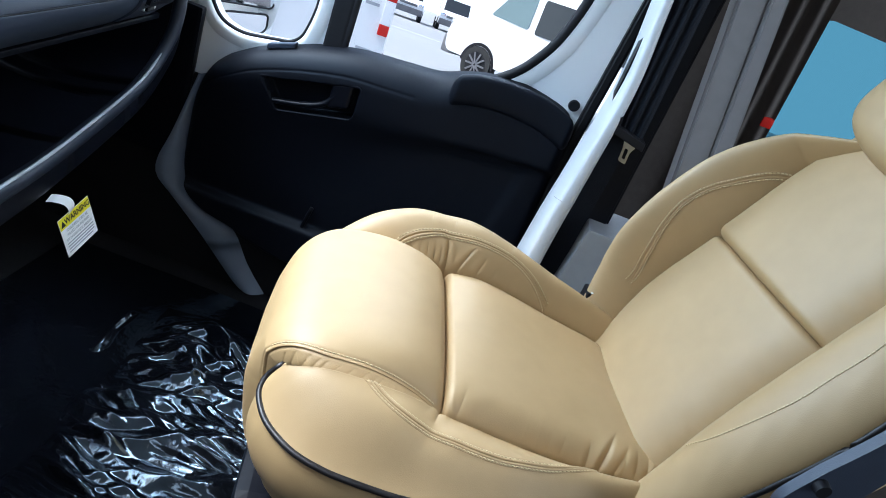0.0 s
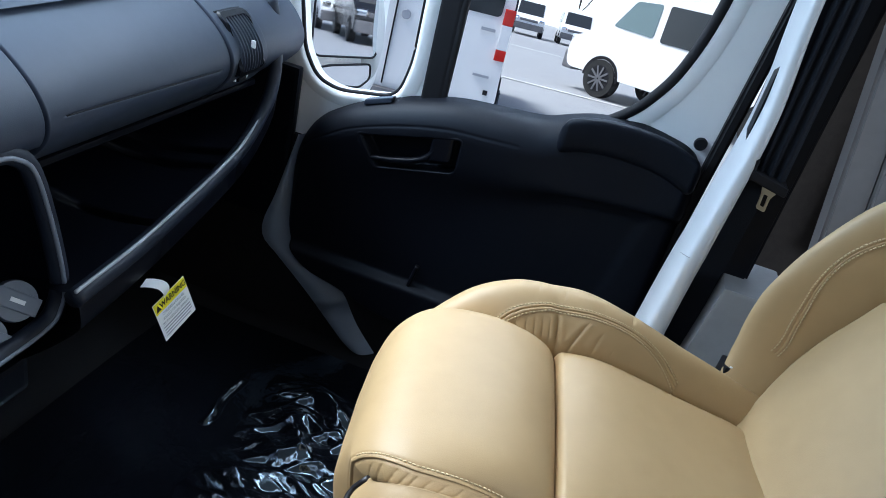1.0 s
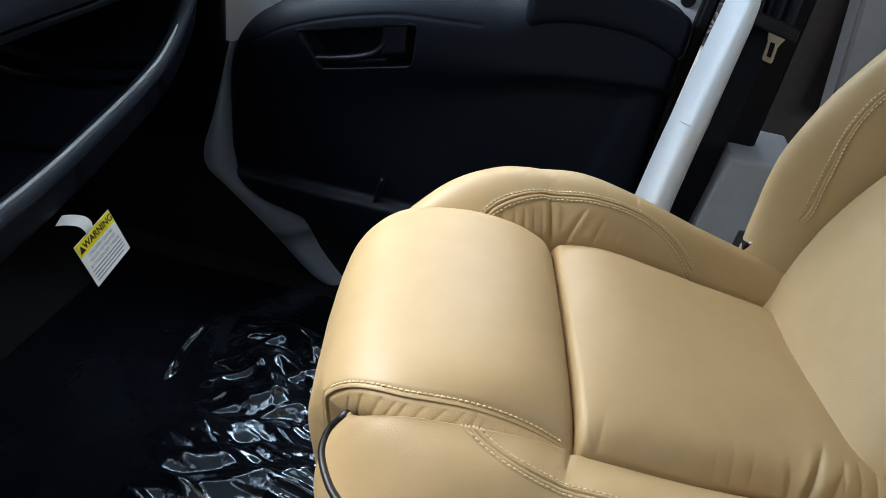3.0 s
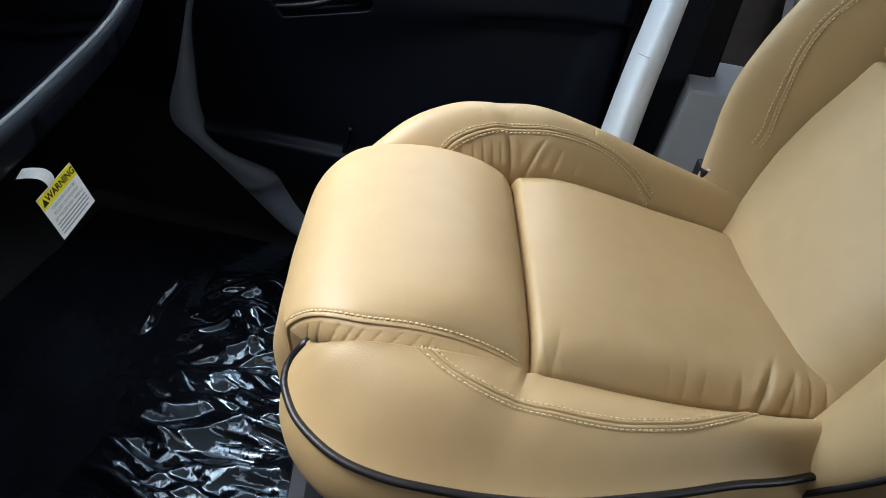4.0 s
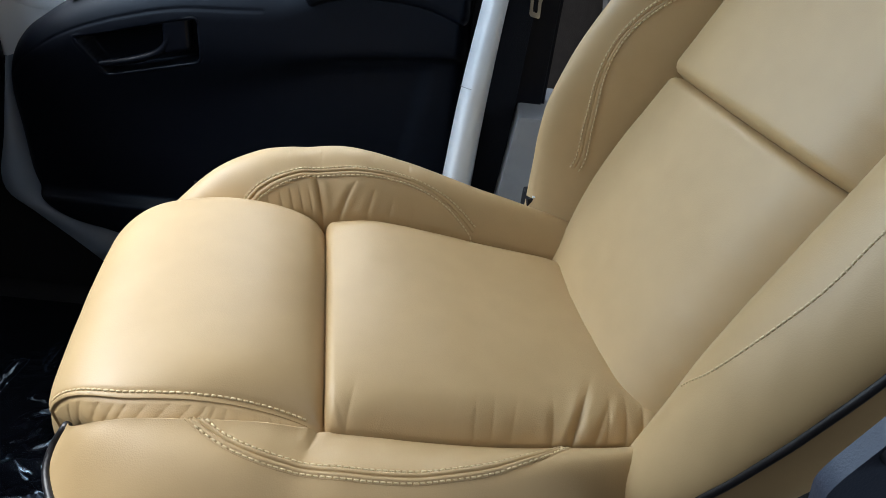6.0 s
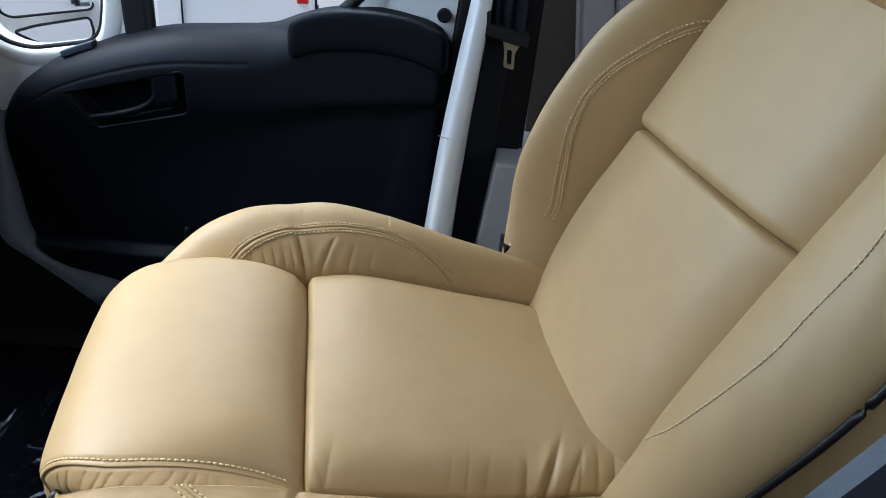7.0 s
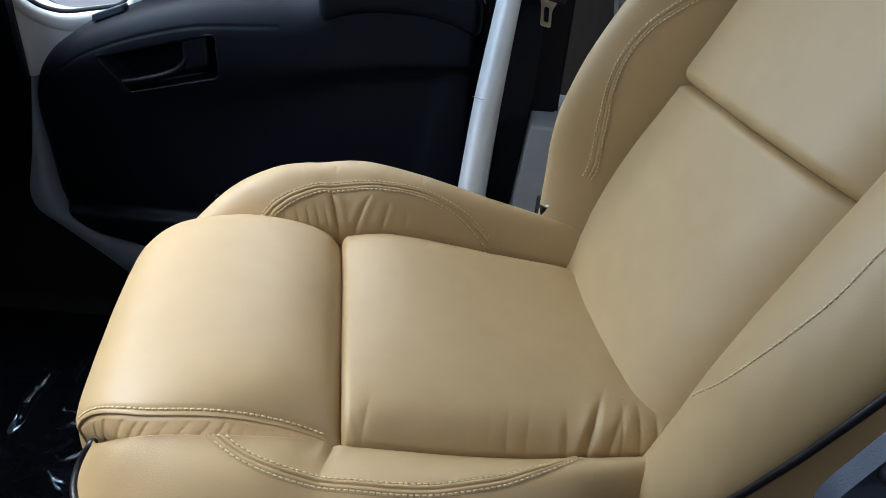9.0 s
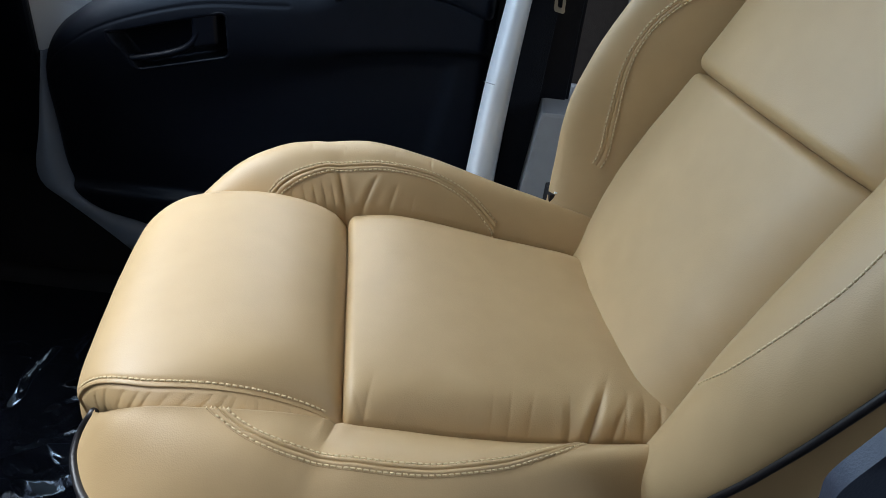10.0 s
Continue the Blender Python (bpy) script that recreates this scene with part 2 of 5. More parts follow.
ob = part("floor", box_bm(-1.30, 2.20, Y_DRIVER, 0.75, -0.08, 0.0, 0.005), CARPET)
tagged(ob, "black carpeted cab floor of a van", "floor", kind="structure").matrix_world = VAN
ob = part("ceiling", box_bm(-0.75, 2.20, Y_DRIVER - 0.05, 0.78, ROOF_Z, ROOF_Z + 0.06, 0.01), HEADLINER)
tagged(ob, "grey fabric headliner under the van roof", "ceiling", kind="structure").matrix_world = VAN
# unseen rear wall; its two openings are added to go with the rear fill
REAR_OPENINGS = [corner_round([(a, 0.98), (a, 1.52), (b, 1.52), (b, 0.98)], 0.05) for a, b in ((-1.00, -0.38), (-0.32, 0.30))]
ob = part("wall_rear", plate_bm([(Y_DRIVER, 0.0), (Y_DRIVER, ROOF_Z), (0.75, ROOF_Z), (0.75, 0.0)], REAR_OPENINGS, lambda a, b, d: (d, a, b), 2.20, 2.26), FABRIC)
tagged(ob, "unseen brown fabric rear wall with two added openings", "wall", kind="structure").matrix_world = VAN
# unseen driver's side beside the camera: dark, with a small opening, to limit fill light
DRIVER_OPENING = corner_round([(-0.50, 1.22), (-0.30, 1.50), (0.40, 1.52), (0.42, 1.22)], 0.08)
bm = plate_bm([(-1.30, 0.0), (-1.30, 0.80), (-0.75, ROOF_Z), (2.20, ROOF_Z), (2.20, 0.0)], [DRIVER_OPENING], door_place, Y_DRIVER - 0.06, Y_DRIVER)
ob = part("wall_driver_side", bm, FABRIC)
tagged(ob, "unseen brown driver-side wall with a small opening that limits light", "wall", kind="structure").matrix_world = VAN
bm = box_bm(-1.36, -1.30, Y_DRIVER, 0.75, 0.0, 0.80)
ob = part("wall_front", bm, DARK)
tagged(ob, "black firewall behind the dashboard", "wall", kind="structure").matrix_world = VAN

# ---- passenger seat ----
seat = group("passenger_seat", pose(0.003, 0, 0.502, 4.5, 0, 0), "tan leather captain's seat with black piping and double stitching", "seat")
TAU = math.tau


def fold(d, r):
    """Rounding of an upholstered edge: 0 at the seam, 1 beyond r."""
    f = min(max(d / r, 0.0), 1.0)
    return math.sqrt(max(0.0, 1 - (1 - f) ** 2))


def soft(a, b, k):
    """Slight unevenness of padded leather."""
    return 0.0018 * noise.noise(Vector((a * 10 + k, b * 10, k))) + 0.0007 * noise.noise(Vector((a * 29, b * 29 + k, 3)))


def bell(x, c, w):
    return math.exp(-((x - c) / w) ** 2)


IN_W = 0.160
SEAM_FAR = ([0.0, 0.06, 0.13, 0.20, 0.31, 0.36], [0.003, 0.004, -0.011, -0.030, -0.055, -0.066])
SEAM_NEAR = ([0.0, 0.03, 0.06, 0.11, 0.20, 0.31, 0.36], [-0.006, -0.012, -0.018, -0.028, -0.040, -0.046, -0.052])


def insert_point(s, t):
    u = 0.345 * s
    q = 2 * t - 1
    v = IN_W * q
    dv = IN_W - abs(v)
    mix = 0.5 + 0.5 * q
    h = cubic(u, *SEAM_NEAR) * (1 - mix) + cubic(u, *SEAM_FAR) * mix
    crown = min(1.0, max(0.0, 0.5 - q))
    h += (0.017 + 0.009 * crown * crown * (3 - 2 * crown)) * fold(dv, 0.052 if v < 0 else 0.032) - 0.017 * (1 - fold(u, 0.010)) - 0.005 * (1 - fold(u, 0.05)) - 0.002
    h -= 0.011 * math.exp(-dv / 0.010) if v < 0 else 0.004 * math.exp(-dv / 0.006)
    h += 0.005 * math.cos(q * math.pi / 2) * math.sin(math.pi * min(s, 1) ** 0.8)
    h -= 0.022 * max(0.0, 1 - dv / 0.003)
    h -= 0.004 * bell(u, 0.318, 0.022)
    h += soft(u, v, 1)
    # gathers along the near side, stronger towards the back, and a few tight ones at the front corner
    near = bell(dv, 0.004, 0.030)
    g = abs(math.sin(u * 96 - 34 * dv + 1.9 * math.sin(u * 41))) ** 0.5
    if v < 0:
        h += near * (0.0006 + 0.0022 * bell(s, 0.05, 0.09) + 0.0060 * max(0.0, s - 0.34)) * (g - 0.8)
        for c, lean, deep, reach in ((0.242, 0.50, 0.0075, 0.040), (0.222, 0.15, 0.0036, 0.024), (0.266, 0.60, 0.0046, 0.030), (0.020, -0.40, 0.0022, 0.020), (0.010, -0.25, 0.0026, 0.014)):
            d = u - c - lean * dv
            far = math.exp(-(dv / reach) ** 2)
            h += deep * far * (0.55 * bell(d, -0.009, 0.007) - 0.8 * math.exp(-abs(d) / 0.0028) + 0.35 * bell(d, 0.008, 0.006))
    return u, v, h


finish("seat_insert", *grid(insert_point, 230, 190), LEATHER, seat, "smooth tan leather centre panel with gathered sides")

# front roll of the cushion: a tall padded block over the front edge
ROLL = spline([(0.005, 0, -0.022), (0.0025, 0, -0.008), (-0.003, 0, 0.008), (-0.018, 0, 0.028), (-0.057, 0, 0.046), (-0.105, 0, 0.053), (-0.150, 0, 0.051), (-0.190, 0, 0.044), (-0.221, 0, 0.029),
               (-0.244, 0, 0.003), (-0.258, 0, -0.034), (-0.267, 0, -0.09), (-0.256, 0, -0.17), (-0.244, 0, -0.21)], 161)
STITCH_DROP = ([0.0, 0.018, 0.048, 0.090, 0.135, 0.170, 0.220, 0.260], [0.026, 0.030, 0.029, 0.023, 0.017, 0.013, 0.007, 0.005])
BAND_TALL = ([0.0, 0.013, 0.038, 0.068, 0.100, 0.135, 0.172, 0.213, 0.260], [0.004, 0.006, 0.011, 0.014, 0.017, 0.021, 0.026, 0.030, 0.034])
STITCH_AT = 0.80


def roll_half(u, side=-1):
    if side > 0:
        return cubic(-u, [0.0, 0.06, 0.12, 0.17, 0.20, 0.23, 0.26], [0.160, 0.163, 0.165, 0.164, 0.160, 0.150, 0.136])
    return cubic(-u, [0.0, 0.02, 0.06, 0.12, 0.17, 0.20, 0.23, 0.26], [0.156, 0.153, 0.151, 0.151, 0.149, 0.142, 0.130, 0.114])


rng = random.Random(5)
GATHERS, edge = [], -0.004
for k in range(17):
    wide = (0.0105 if k < 9 else 0.0165) * rng.uniform(0.75, 1.3)
    GATHERS.append((edge, wide, rng.uniform(0.0016, 0.0034)))
    edge -= wide


def roll_point(s, t):
    k = s * (len(ROLL) - 1)
    i = min(int(k), len(ROLL) - 2)
    p = ROLL[i].lerp(ROLL[i + 1], k - i)
    along = (ROLL[min(i + 3, len(ROLL) - 1)] - ROLL[max(i - 2, 0)]).normalized()
    out = Vector((along.z, 0, -along.x))
    turn = min(1.0, max(0.0, (-p.x - 0.12) / 0.06))
    out = (Vector((0, 0, 1)) * (1 - turn) + out * turn).normalized()
    q = 2 * t - 1
    a = abs(q)
    w = roll_half(p.x, 1 if q > 0 else -1)
    fade = fold(s, 0.14)
    if q > 0:
        # the door side rolls over into a plain upright flank
        if a < 0.72:
            v, down = w * 0.80 * a / 0.72, 0.004 * (a / 0.72) ** 2
        else:
            th = (a - 0.72) / 0.28 * 1.75
            v, down = w * (0.80 + 0.20 * math.sin(min(th, math.pi / 2))), 0.004 + 0.030 * (1 - math.cos(min(th, math.pi / 2))) + 0.16 * max(0.0, th - math.pi / 2)
    else:
        m = min(a / STITCH_AT, 1.0)
        v = w * (m ** 0.96)
        down = cubic(-p.x, *STITCH_DROP) * (0.25 * m ** 2 + 0.75 * m ** 7)
        down += 0.0014 * bell(a, STITCH_AT - 0.012, 0.012)
        band = max(0.0, (a - STITCH_AT) / (1 - STITCH_AT))
        if band > 0:
            tall = cubic(-p.x, *BAND_TALL)
            lean = p.x + 0.040 * (band - 0.4) * min(1.0, max(0.0, -p.x - 0.07) / 0.06)
            g = 0.0
            for c, wide, deep in GATHERS:
                f = (c - lean) / wide
                if 0 <= f < 1:
                    g = deep * ((4 * f * (1 - f)) ** 0.30 - 1)
            cover = min(1.0, max(0.0, (band - 0.12) / 0.12)) * fold(max(0.0, 0.60 - s), 0.14) * fold(max(0.0, -p.x - 0.020), 0.03)
            v += 0.0200 * math.sin(min(1.0, band * 1.1) * math.pi * 0.55) + 0.0012 * bell(band, 0.05, 0.04) - 0.0024 * bell(band, 0.115, 0.026) + g * cover * math.sin(math.pi * min(1.0, 0.15 + 0.8 * band)) ** 0.5
            down += tall * min(1.0, band / 0.80) + 0.020 * max(0.0, (band - 0.80) / 0.20)
            v -= 0.006 * max(0.0, (band - 0.80) / 0.20)
    p = p - out * (down * (0.75 + 0.25 * fade))
    if q < 0:
        # the front corner tucks in behind the bolster
        hem = min(1.0, max(0.0, (a - 0.55) / 0.30))
        p.x += 0.026 * hem * hem * (3 - 2 * hem) * min(1.0, max(0.0, (-0.014 - p.z) / 0.07))
    p += out * (soft(p.x, v, 7) * 0.7)
    return p.x, math.copysign(v, q), p.z


def roll_column(t):
    """Columns crowd towards the gathered band."""
    return 0.30 * t / 0.45 if t < 0.45 else 0.30 + 0.70 * (t - 0.45) / 0.55


finish("front_roll", *grid(lambda s, t: roll_point(s, roll_column(t)), 360, 230), LEATHER, seat, "puffed tan leather front roll with a gathered side band")

# side bolsters: from the inner seam over a crest to the piped outer edge
OUTER_NEAR = [(-0.219, 0.150), (-0.234, 0.150), (-0.239, 0.163), (-0.235, 0.180), (-0.222, 0.205), (-0.200, 0.228), (-0.178, 0.244), (-0.150, 0.256), (-0.11, 0.265), (-0.035, 0.271), (0.042, 0.268), (0.122, 0.256), (0.20, 0.240), (0.25, 0.230), (0.34, 0.205)]
OUTER_FAR = [(-0.241, 0.120), (-0.236, 0.160), (-0.219, 0.205), (-0.191, 0.242), (-0.151, 0.272), (-0.086, 0.296), (0.0, 0.306), (0.10, 0.296), (0.21, 0.268), (0.34, 0.228)]
OUTLINES = {-1: spline([(a, b, 0) for a, b in OUTER_NEAR], 161), 1: spline([(a, b, 0) for a, b in OUTER_FAR], 161)}


def outer_at(s, side):
    line = OUTLINES[side]
    k = s * (len(line) - 1)
    i = min(int(k), len(line) - 2)
    return line[i].lerp(line[i + 1], k - i)


def outer_height(s, side):
    if side < 0:
        return cubic(s, [0, 0.035, 0.09, 0.25, 0.5, 0.8, 1.0], [-0.001, -0.034, -0.045, -0.050, -0.054, -0.052, -0.060])
    return cubic(s, [0, 0.15, 0.4, 0.7, 1.0], [-0.075, -0.062, -0.055, -0.058, -0.072])


EDGE_NEAR = ([-0.258, -0.240, -0.213, -0.174, -0.135, -0.10, -0.068, -0.038, -0.013, 0.0, 0.03, 0.06, 0.11, 0.20, 0.31, 0.36],
             [0.126, 0.145, 0.160, 0.168, 0.170, 0.170, 0.168, 0.165, 0.160, 0.158, 0.159, 0.159, 0.159, 0.159, 0.159, 0.159],
             [-0.085, -0.036, 0.006, 0.027, 0.032, 0.030, 0.024, 0.015, 0.001, -0.007, -0.012, -0.018, -0.028, -0.040, -0.046, -0.052])
EDGE_FAR = ([-0.26, -0.20, -0.12, -0.06, -0.02, 0.0, 0.06, 0.13, 0.20, 0.31, 0.36], [0.125, 0.152, 0.160, 0.160, 0.159, 0.159, 0.159, 0.159, 0.159, 0.159, 0.159],
            [-0.080, -0.035, -0.004, 0.010, 0.008, 0.003, 0.004, -0.011, -0.030, -0.055, -0.066])
CREST_NEAR = ([-0.24, -0.18, -0.10, 0.0, 0.10, 0.20, 0.30, 0.36], [0.000, 0.010, 0.018, 0.026, 0.030, 0.032, 0.032, 0.030])
CREST_FAR = ([-0.25, -0.20, -0.143, -0.10, -0.05, 0.0, 0.05, 0.10, 0.175, 0.275, 0.36], [0.000, 0.024, 0.057, 0.079, 0.091, 0.097, 0.097, 0.090, 0.077, 0.062, 0.050])


def inner_edge(u, side):
    us, vs, hs = EDGE_FAR if side > 0 else EDGE_NEAR
    return cubic(u, us, vs), cubic(u, us, hs)


def bolster_point(s, t, side):
    o = outer_at(s, side)
    ui = -0.240 + 0.588 * s ** 1.05 if side > 0 else -0.214 + 0.562 * s ** 1.08
    vi, hi = inner_edge(ui, side)
    ho = outer_height(s, side)
    crest = cubic(ui, *(CREST_FAR if side > 0 else CREST_NEAR))
    u = ui + (o.x - ui) * t
    v = vi + (o.y - vi) * t
    up = (math.sin(math.pi * t ** (0.90 if side > 0 else 0.95)) ** (0.90 if side > 0 else 1.35) if 0 < t < 1 else 0.0)
    h = hi + (ho - hi) * t + crest * up
    if side > 0:
        # sharp folds that fan out from the front corner of the centre panel
        for c, lean, deep, reach in ((-0.002, -0.42, 0.0095, 0.025), (0.016, 1.05, 0.0085, 0.022), (0.050, 0.75, 0.0042, 0.018), (0.078, 0.55, 0.0024, 0.015), (0.108, 0.40, 0.0012, 0.014)):
            d = u - c - lean * (v - 0.160)
            far = max(0.0, 1 - max(0.0, v - 0.158) / reach) ** 0.7
            h += deep * far * (0.45 * bell(d, -0.008, 0.006) - math.exp(-abs(d) / 0.0016) + 0.40 * bell(d, 0.007, 0.005))
        # fine puckers above the arched seam and along the front roll
        for c, deep in ((-0.045, 0.0010), (-0.005, 0.0012), (0.060, 0.0010), (0.105, 0.0020)):
            h -= deep * math.exp(-abs(u - c) / 0.0020) * bell(v, 0.208, 0.007)
        for c in (-0.086, -0.070, -0.055, -0.042, -0.030, -0.019):
            h -= 0.0040 * math.exp(-abs(u - c + 0.5 * (v - 0.17)) / 0.0020) * bell(v, 0.165, 0.006)
        h += 0.0045 * bell(u, 0.010, 0.10) * bell(v, 0.175, 0.012)
    else:
        # a short pull at the corner of the centre panel, faint waves towards the back
        d = u + 0.006 + 0.30 * (v - 0.16)
        h += 0.0045 * max(0.0, 1 - (v - 0.158) / 0.030) ** 0.8 * (0.5 * bell(d, -0.007, 0.006) - math.exp(-abs(d) / 0.0022) + 0.4 * bell(d, 0.009, 0.007))
        h += 0.0010 * bell(v, 0.235, 0.03) * math.sin(u * 62 + 9 * v) * min(1.0, max(0.0, u / 0.15))
    h -= 0.020 * max(0.0, 1 - t / 0.024)
    h += soft(u, v, 3 + side)
    return u, side * v, h


for side, label in ((1, "tan leather side bolster with an arched double seam"), (-1, "tan leather side bolster with an arched double seam")):
    finish("side_bolster", *grid(lambda s, t: bolster_point(s, t, side), 520, 130), LEATHER, seat, label)

    def skirt_point(s, t):
        o = outer_at(s, side)
        ho = outer_height(s, side)
        c = Vector((0.03, 0.06, 0))
        d = (o - c).normalized()
        p = o + d * (0.010 * math.sin(math.pi * min(1, t * 1.3)) - 0.035 * t * t)
        return p.x, side * p.y, ho - 0.004 - 0.15 * t
    finish("cushion_skirt", *grid(skirt_point, 90, 14), LEATHER, seat, "plain tan leather skirt")
    edge = []
    for j in range(100):
        x, y, z = bolster_point(j / 99, 1.0, side)
        edge.append(Vector((x, y + side * 0.001, z + 0.001)))
    tube("piping", edge, 0.0042, PIPING, seat, "glossy black piping")

# dark seat base under the cushion
bm = box_bm(-0.20, 0.36, -0.20, 0.20, -0.502, -0.19, 0.02)
part("seat_base", bm, DARK, seat, "black seat pedestal")
bm = box_bm(-0.235, 0.33, -0.225, 0.225, -0.24, -0.185, 0.02)
part("seat_pan", bm, DARK, seat)

# ---- backrest ----
RAKE = 23.0
back = new("backrest")
back.parent = seat
# local x across to the door, y forward out of the leather, z up along the back
back.matrix_local = Matrix.Translation((0.318, 0, -0.045)) @ Matrix.Rotation(radians(RAKE), 4, "Y") @ Matrix.Rotation(radians(90), 4, "Z")
tagged(back, "reclined tan leather backrest with a horizontal crease")
CREASE, TOP = 0.292, 0.50


def back_half(w, side=-1):
    if side > 0:
        return cubic(w, [-0.05, 0.0, 0.10, 0.16, 0.21, 0.27, 0.35, 0.42, 0.52], [0.165, 0.180, 0.208, 0.212, 0.209, 0.203, 0.198, 0.192, 0.172])
    return cubic(w, [-0.05, 0.0, 0.10, 0.29, 0.42, 0.52], [0.150, 0.150, 0.144, 0.138, 0.136, 0.132])


def back_lower(s, t):
    w = -0.06 + (CREASE + 0.060) * s
    q = 2 * t - 1
    half = back_half(w, 1 if q > 0 else -1)
    v = half * q
    dv = half - abs(v)
    d = CREASE - 0.002 - w
    n = -0.014 + 0.024 * fold(d + 0.002, 0.012) ** 0.8 * ((0.05 + 0.95 * fold(dv, 0.075)) if v < 0 else (0.82 + 0.18 * fold(dv, 0.03))) + 0.011 * math.cos(q * math.pi / 2)
    n -= 0.030 * max(0.0, 1 - dv / 0.005)
    if v < 0:
        n -= 0.010 * (1 - fold(dv, 0.030)) + 0.024 * (1 - min(1.0, dv / 0.085)) ** 2
        n += 0.0042 * bell(w, 0.09, 0.08) * bell(dv, 0.010, 0.022) * (abs(math.sin(w * 95 - dv * 60)) ** 0.6 - 0.7)
    n += soft(v, w, 11)
    return v, n, w - 0.11 * v * s ** 2


def back_upper(s, t):
    w = CREASE - 0.001 + (TOP + 0.03 - CREASE) * s
    q = 2 * t - 1
    half = back_half(w, 1 if q > 0 else -1)
    v = half * q
    dv = half - abs(v)
    n = -0.008 + 0.026 * fold(w - CREASE + 0.001, 0.016) * ((0.15 + 0.85 * fold(dv, 0.065)) if v < 0 else (0.82 + 0.18 * fold(dv, 0.03))) + 0.013 * math.cos(q * math.pi / 2)
    n -= 0.030 * max(0.0, 1 - dv / 0.005)
    n += 0.0016 * bell(dv, 0.02, 0.02) * bell(w, CREASE + 0.07, 0.03) * math.sin(w * 160) * (1 if v < 0 else 0)
    if v < 0:
        n -= 0.018 * (1 - min(1.0, dv / 0.080)) ** 2
    n += soft(v, w, 13)
    return v, n, w - 0.11 * v * (1 - s) ** 2


finish("lower_panel", *grid(back_lower, 90, 90), LEATHER, back)
finish("upper_panel", *grid(back_upper, 70, 90), LEATHER, back)
BACK_OUT = spline([(0.205, 0, -0.07), (0.228, 0, 0.0), (0.258, 0, 0.09), (0.272, 0, 0.20), (0.272, 0, 0.30), (0.256, 0, 0.39), (0.215, 0, 0.46), (0.150, 0, 0.505), (0.10, 0, 0.53)], 141)


BACK_NEAR = spline([(0.212, 0, -0.07), (0.243, 0, 0.0), (0.260, 0, 0.05), (0.274, 0, 0.12), (0.285, 0, 0.21), (0.288, 0, 0.29), (0.278, 0, 0.37), (0.235, 0, 0.45), (0.160, 0, 0.505), (0.10, 0, 0.53)], 141)


def back_edge(s, side):
    line = BACK_OUT if side > 0 else BACK_NEAR
    k = s * (len(line) - 1)
    i = min(int(k), len(line) - 2)
    o = line[i].lerp(line[i + 1], k - i)
    o.y = -0.012 if side > 0 else 0.022 * fold(s, 0.2)
    if side > 0:
        o.x *= 1.12
    return o


def back_bolster(s, t, side):
    o = back_edge(s, side)
    wi = -0.07 + 0.60 * s
    vi = back_half(wi, side) - 0.003
    if wi > 0.44:
        vi = vi - (wi - 0.44) * 0.9
    v = vi + (o.x - vi) * t
    w = wi + (o.z - wi) * t
    crest = cubic(wi, [-0.06, 0.05, 0.15, 0.30, 0.42, 0.53], [0.045, 0.072, 0.098, 0.100, 0.074, 0.040])
    crest *= 1.22 if side > 0 else 0.58
    up = (math.sin(math.pi * t ** (0.95 if side > 0 else 0.85)) ** (0.9 if side > 0 else 0.62) if 0 < t < 1 else 0.0)
    n = -(0.020 if side > 0 else 0.008) * max(0.0, 1 - t / 0.03) - (0.024 if side > 0 else 0.013) * (1 - t) + o.y * t + crest * up
    n += 0.0002 * math.sin(w * 80 + 5 * math.sin(v * 50))
    return side * v, n, w


for side in (1, -1):
    finish("back_bolster", *grid(lambda s, t: back_bolster(s, t, side), 200, 110), LEATHER, back)

    def back_side(s, t):
        o = back_edge(s, side)
        return side * (o.x + 0.006 * math.sin(math.pi * t) - 0.03 * t * t), o.y - 0.002 - (0.108 + o.y) * t, o.z
    finish("back_side", *grid(back_side, 80, 10), LEATHER, back)
    edge = []
    for j in range(90):
        x, y, z = back_bolster(j / 89 * 0.93, 1.0, side)
        edge.append(Vector((x, y, z)))
    tube("piping", edge, 0.0042, PIPING, back, "glossy black piping")


def back_shell(s, t):
    w = -0.07 + 0.60 * s
    half = cubic(w, [-0.07, 0.09, 0.25, 0.39, 0.46, 0.53], [0.180, 0.230, 0.243, 0.228, 0.187, 0.07])
    q = 2 * t - 1
    return half * q, -0.122 - 0.015 * math.cos(q * math.pi / 2), w


finish("back_shell", *grid(back_shell, 40, 20), LEATHER, back)


# headrest: a soft block
def cushion_block(name, half, centre, material, parent, label, power=4.0, nu=48, nv=36):
    verts, faces = [], []

    def pw(x):
        return math.copysign(abs(x) ** (2 / power), x)
    for i in range(nu):
        a = TAU * i / nu
        for j in range(nv + 1):
            b = math.pi * (j / nv - 0.5)
            verts.append((centre[0] + half[0] * pw(math.cos(b)) * pw(math.cos(a)), centre[1] + half[1] * pw(math.cos(b)) * pw(math.sin(a)), centre[2] + half[2] * pw(math.sin(b))))
    for i in range(nu):
        for j in range(nv):
            a, b = i * (nv + 1) + j, ((i + 1) % nu) * (nv + 1) + j
            faces.append((a, b, b + 1, a + 1))
    return finish(name, verts, faces, material, parent, label)


cushion_block("headrest", (0.190, 0.066, 0.088), (0, 0.018, 0.592), LEATHER, back, "padded tan leather headrest", 3.2)

# ---- stitching: rows of short threads laid on the leather ----
from mathutils.bvhtree import BVHTree


def tree_of(obs):
    verts, polys = [], []
    for o in obs:
        k = len(verts)
        verts += [v.co.copy() for v in o.data.vertices]
        polys += [tuple(k + i for i in p.vertices) for p in o.data.polygons]
    return BVHTree.FromPolygons(verts, polys)


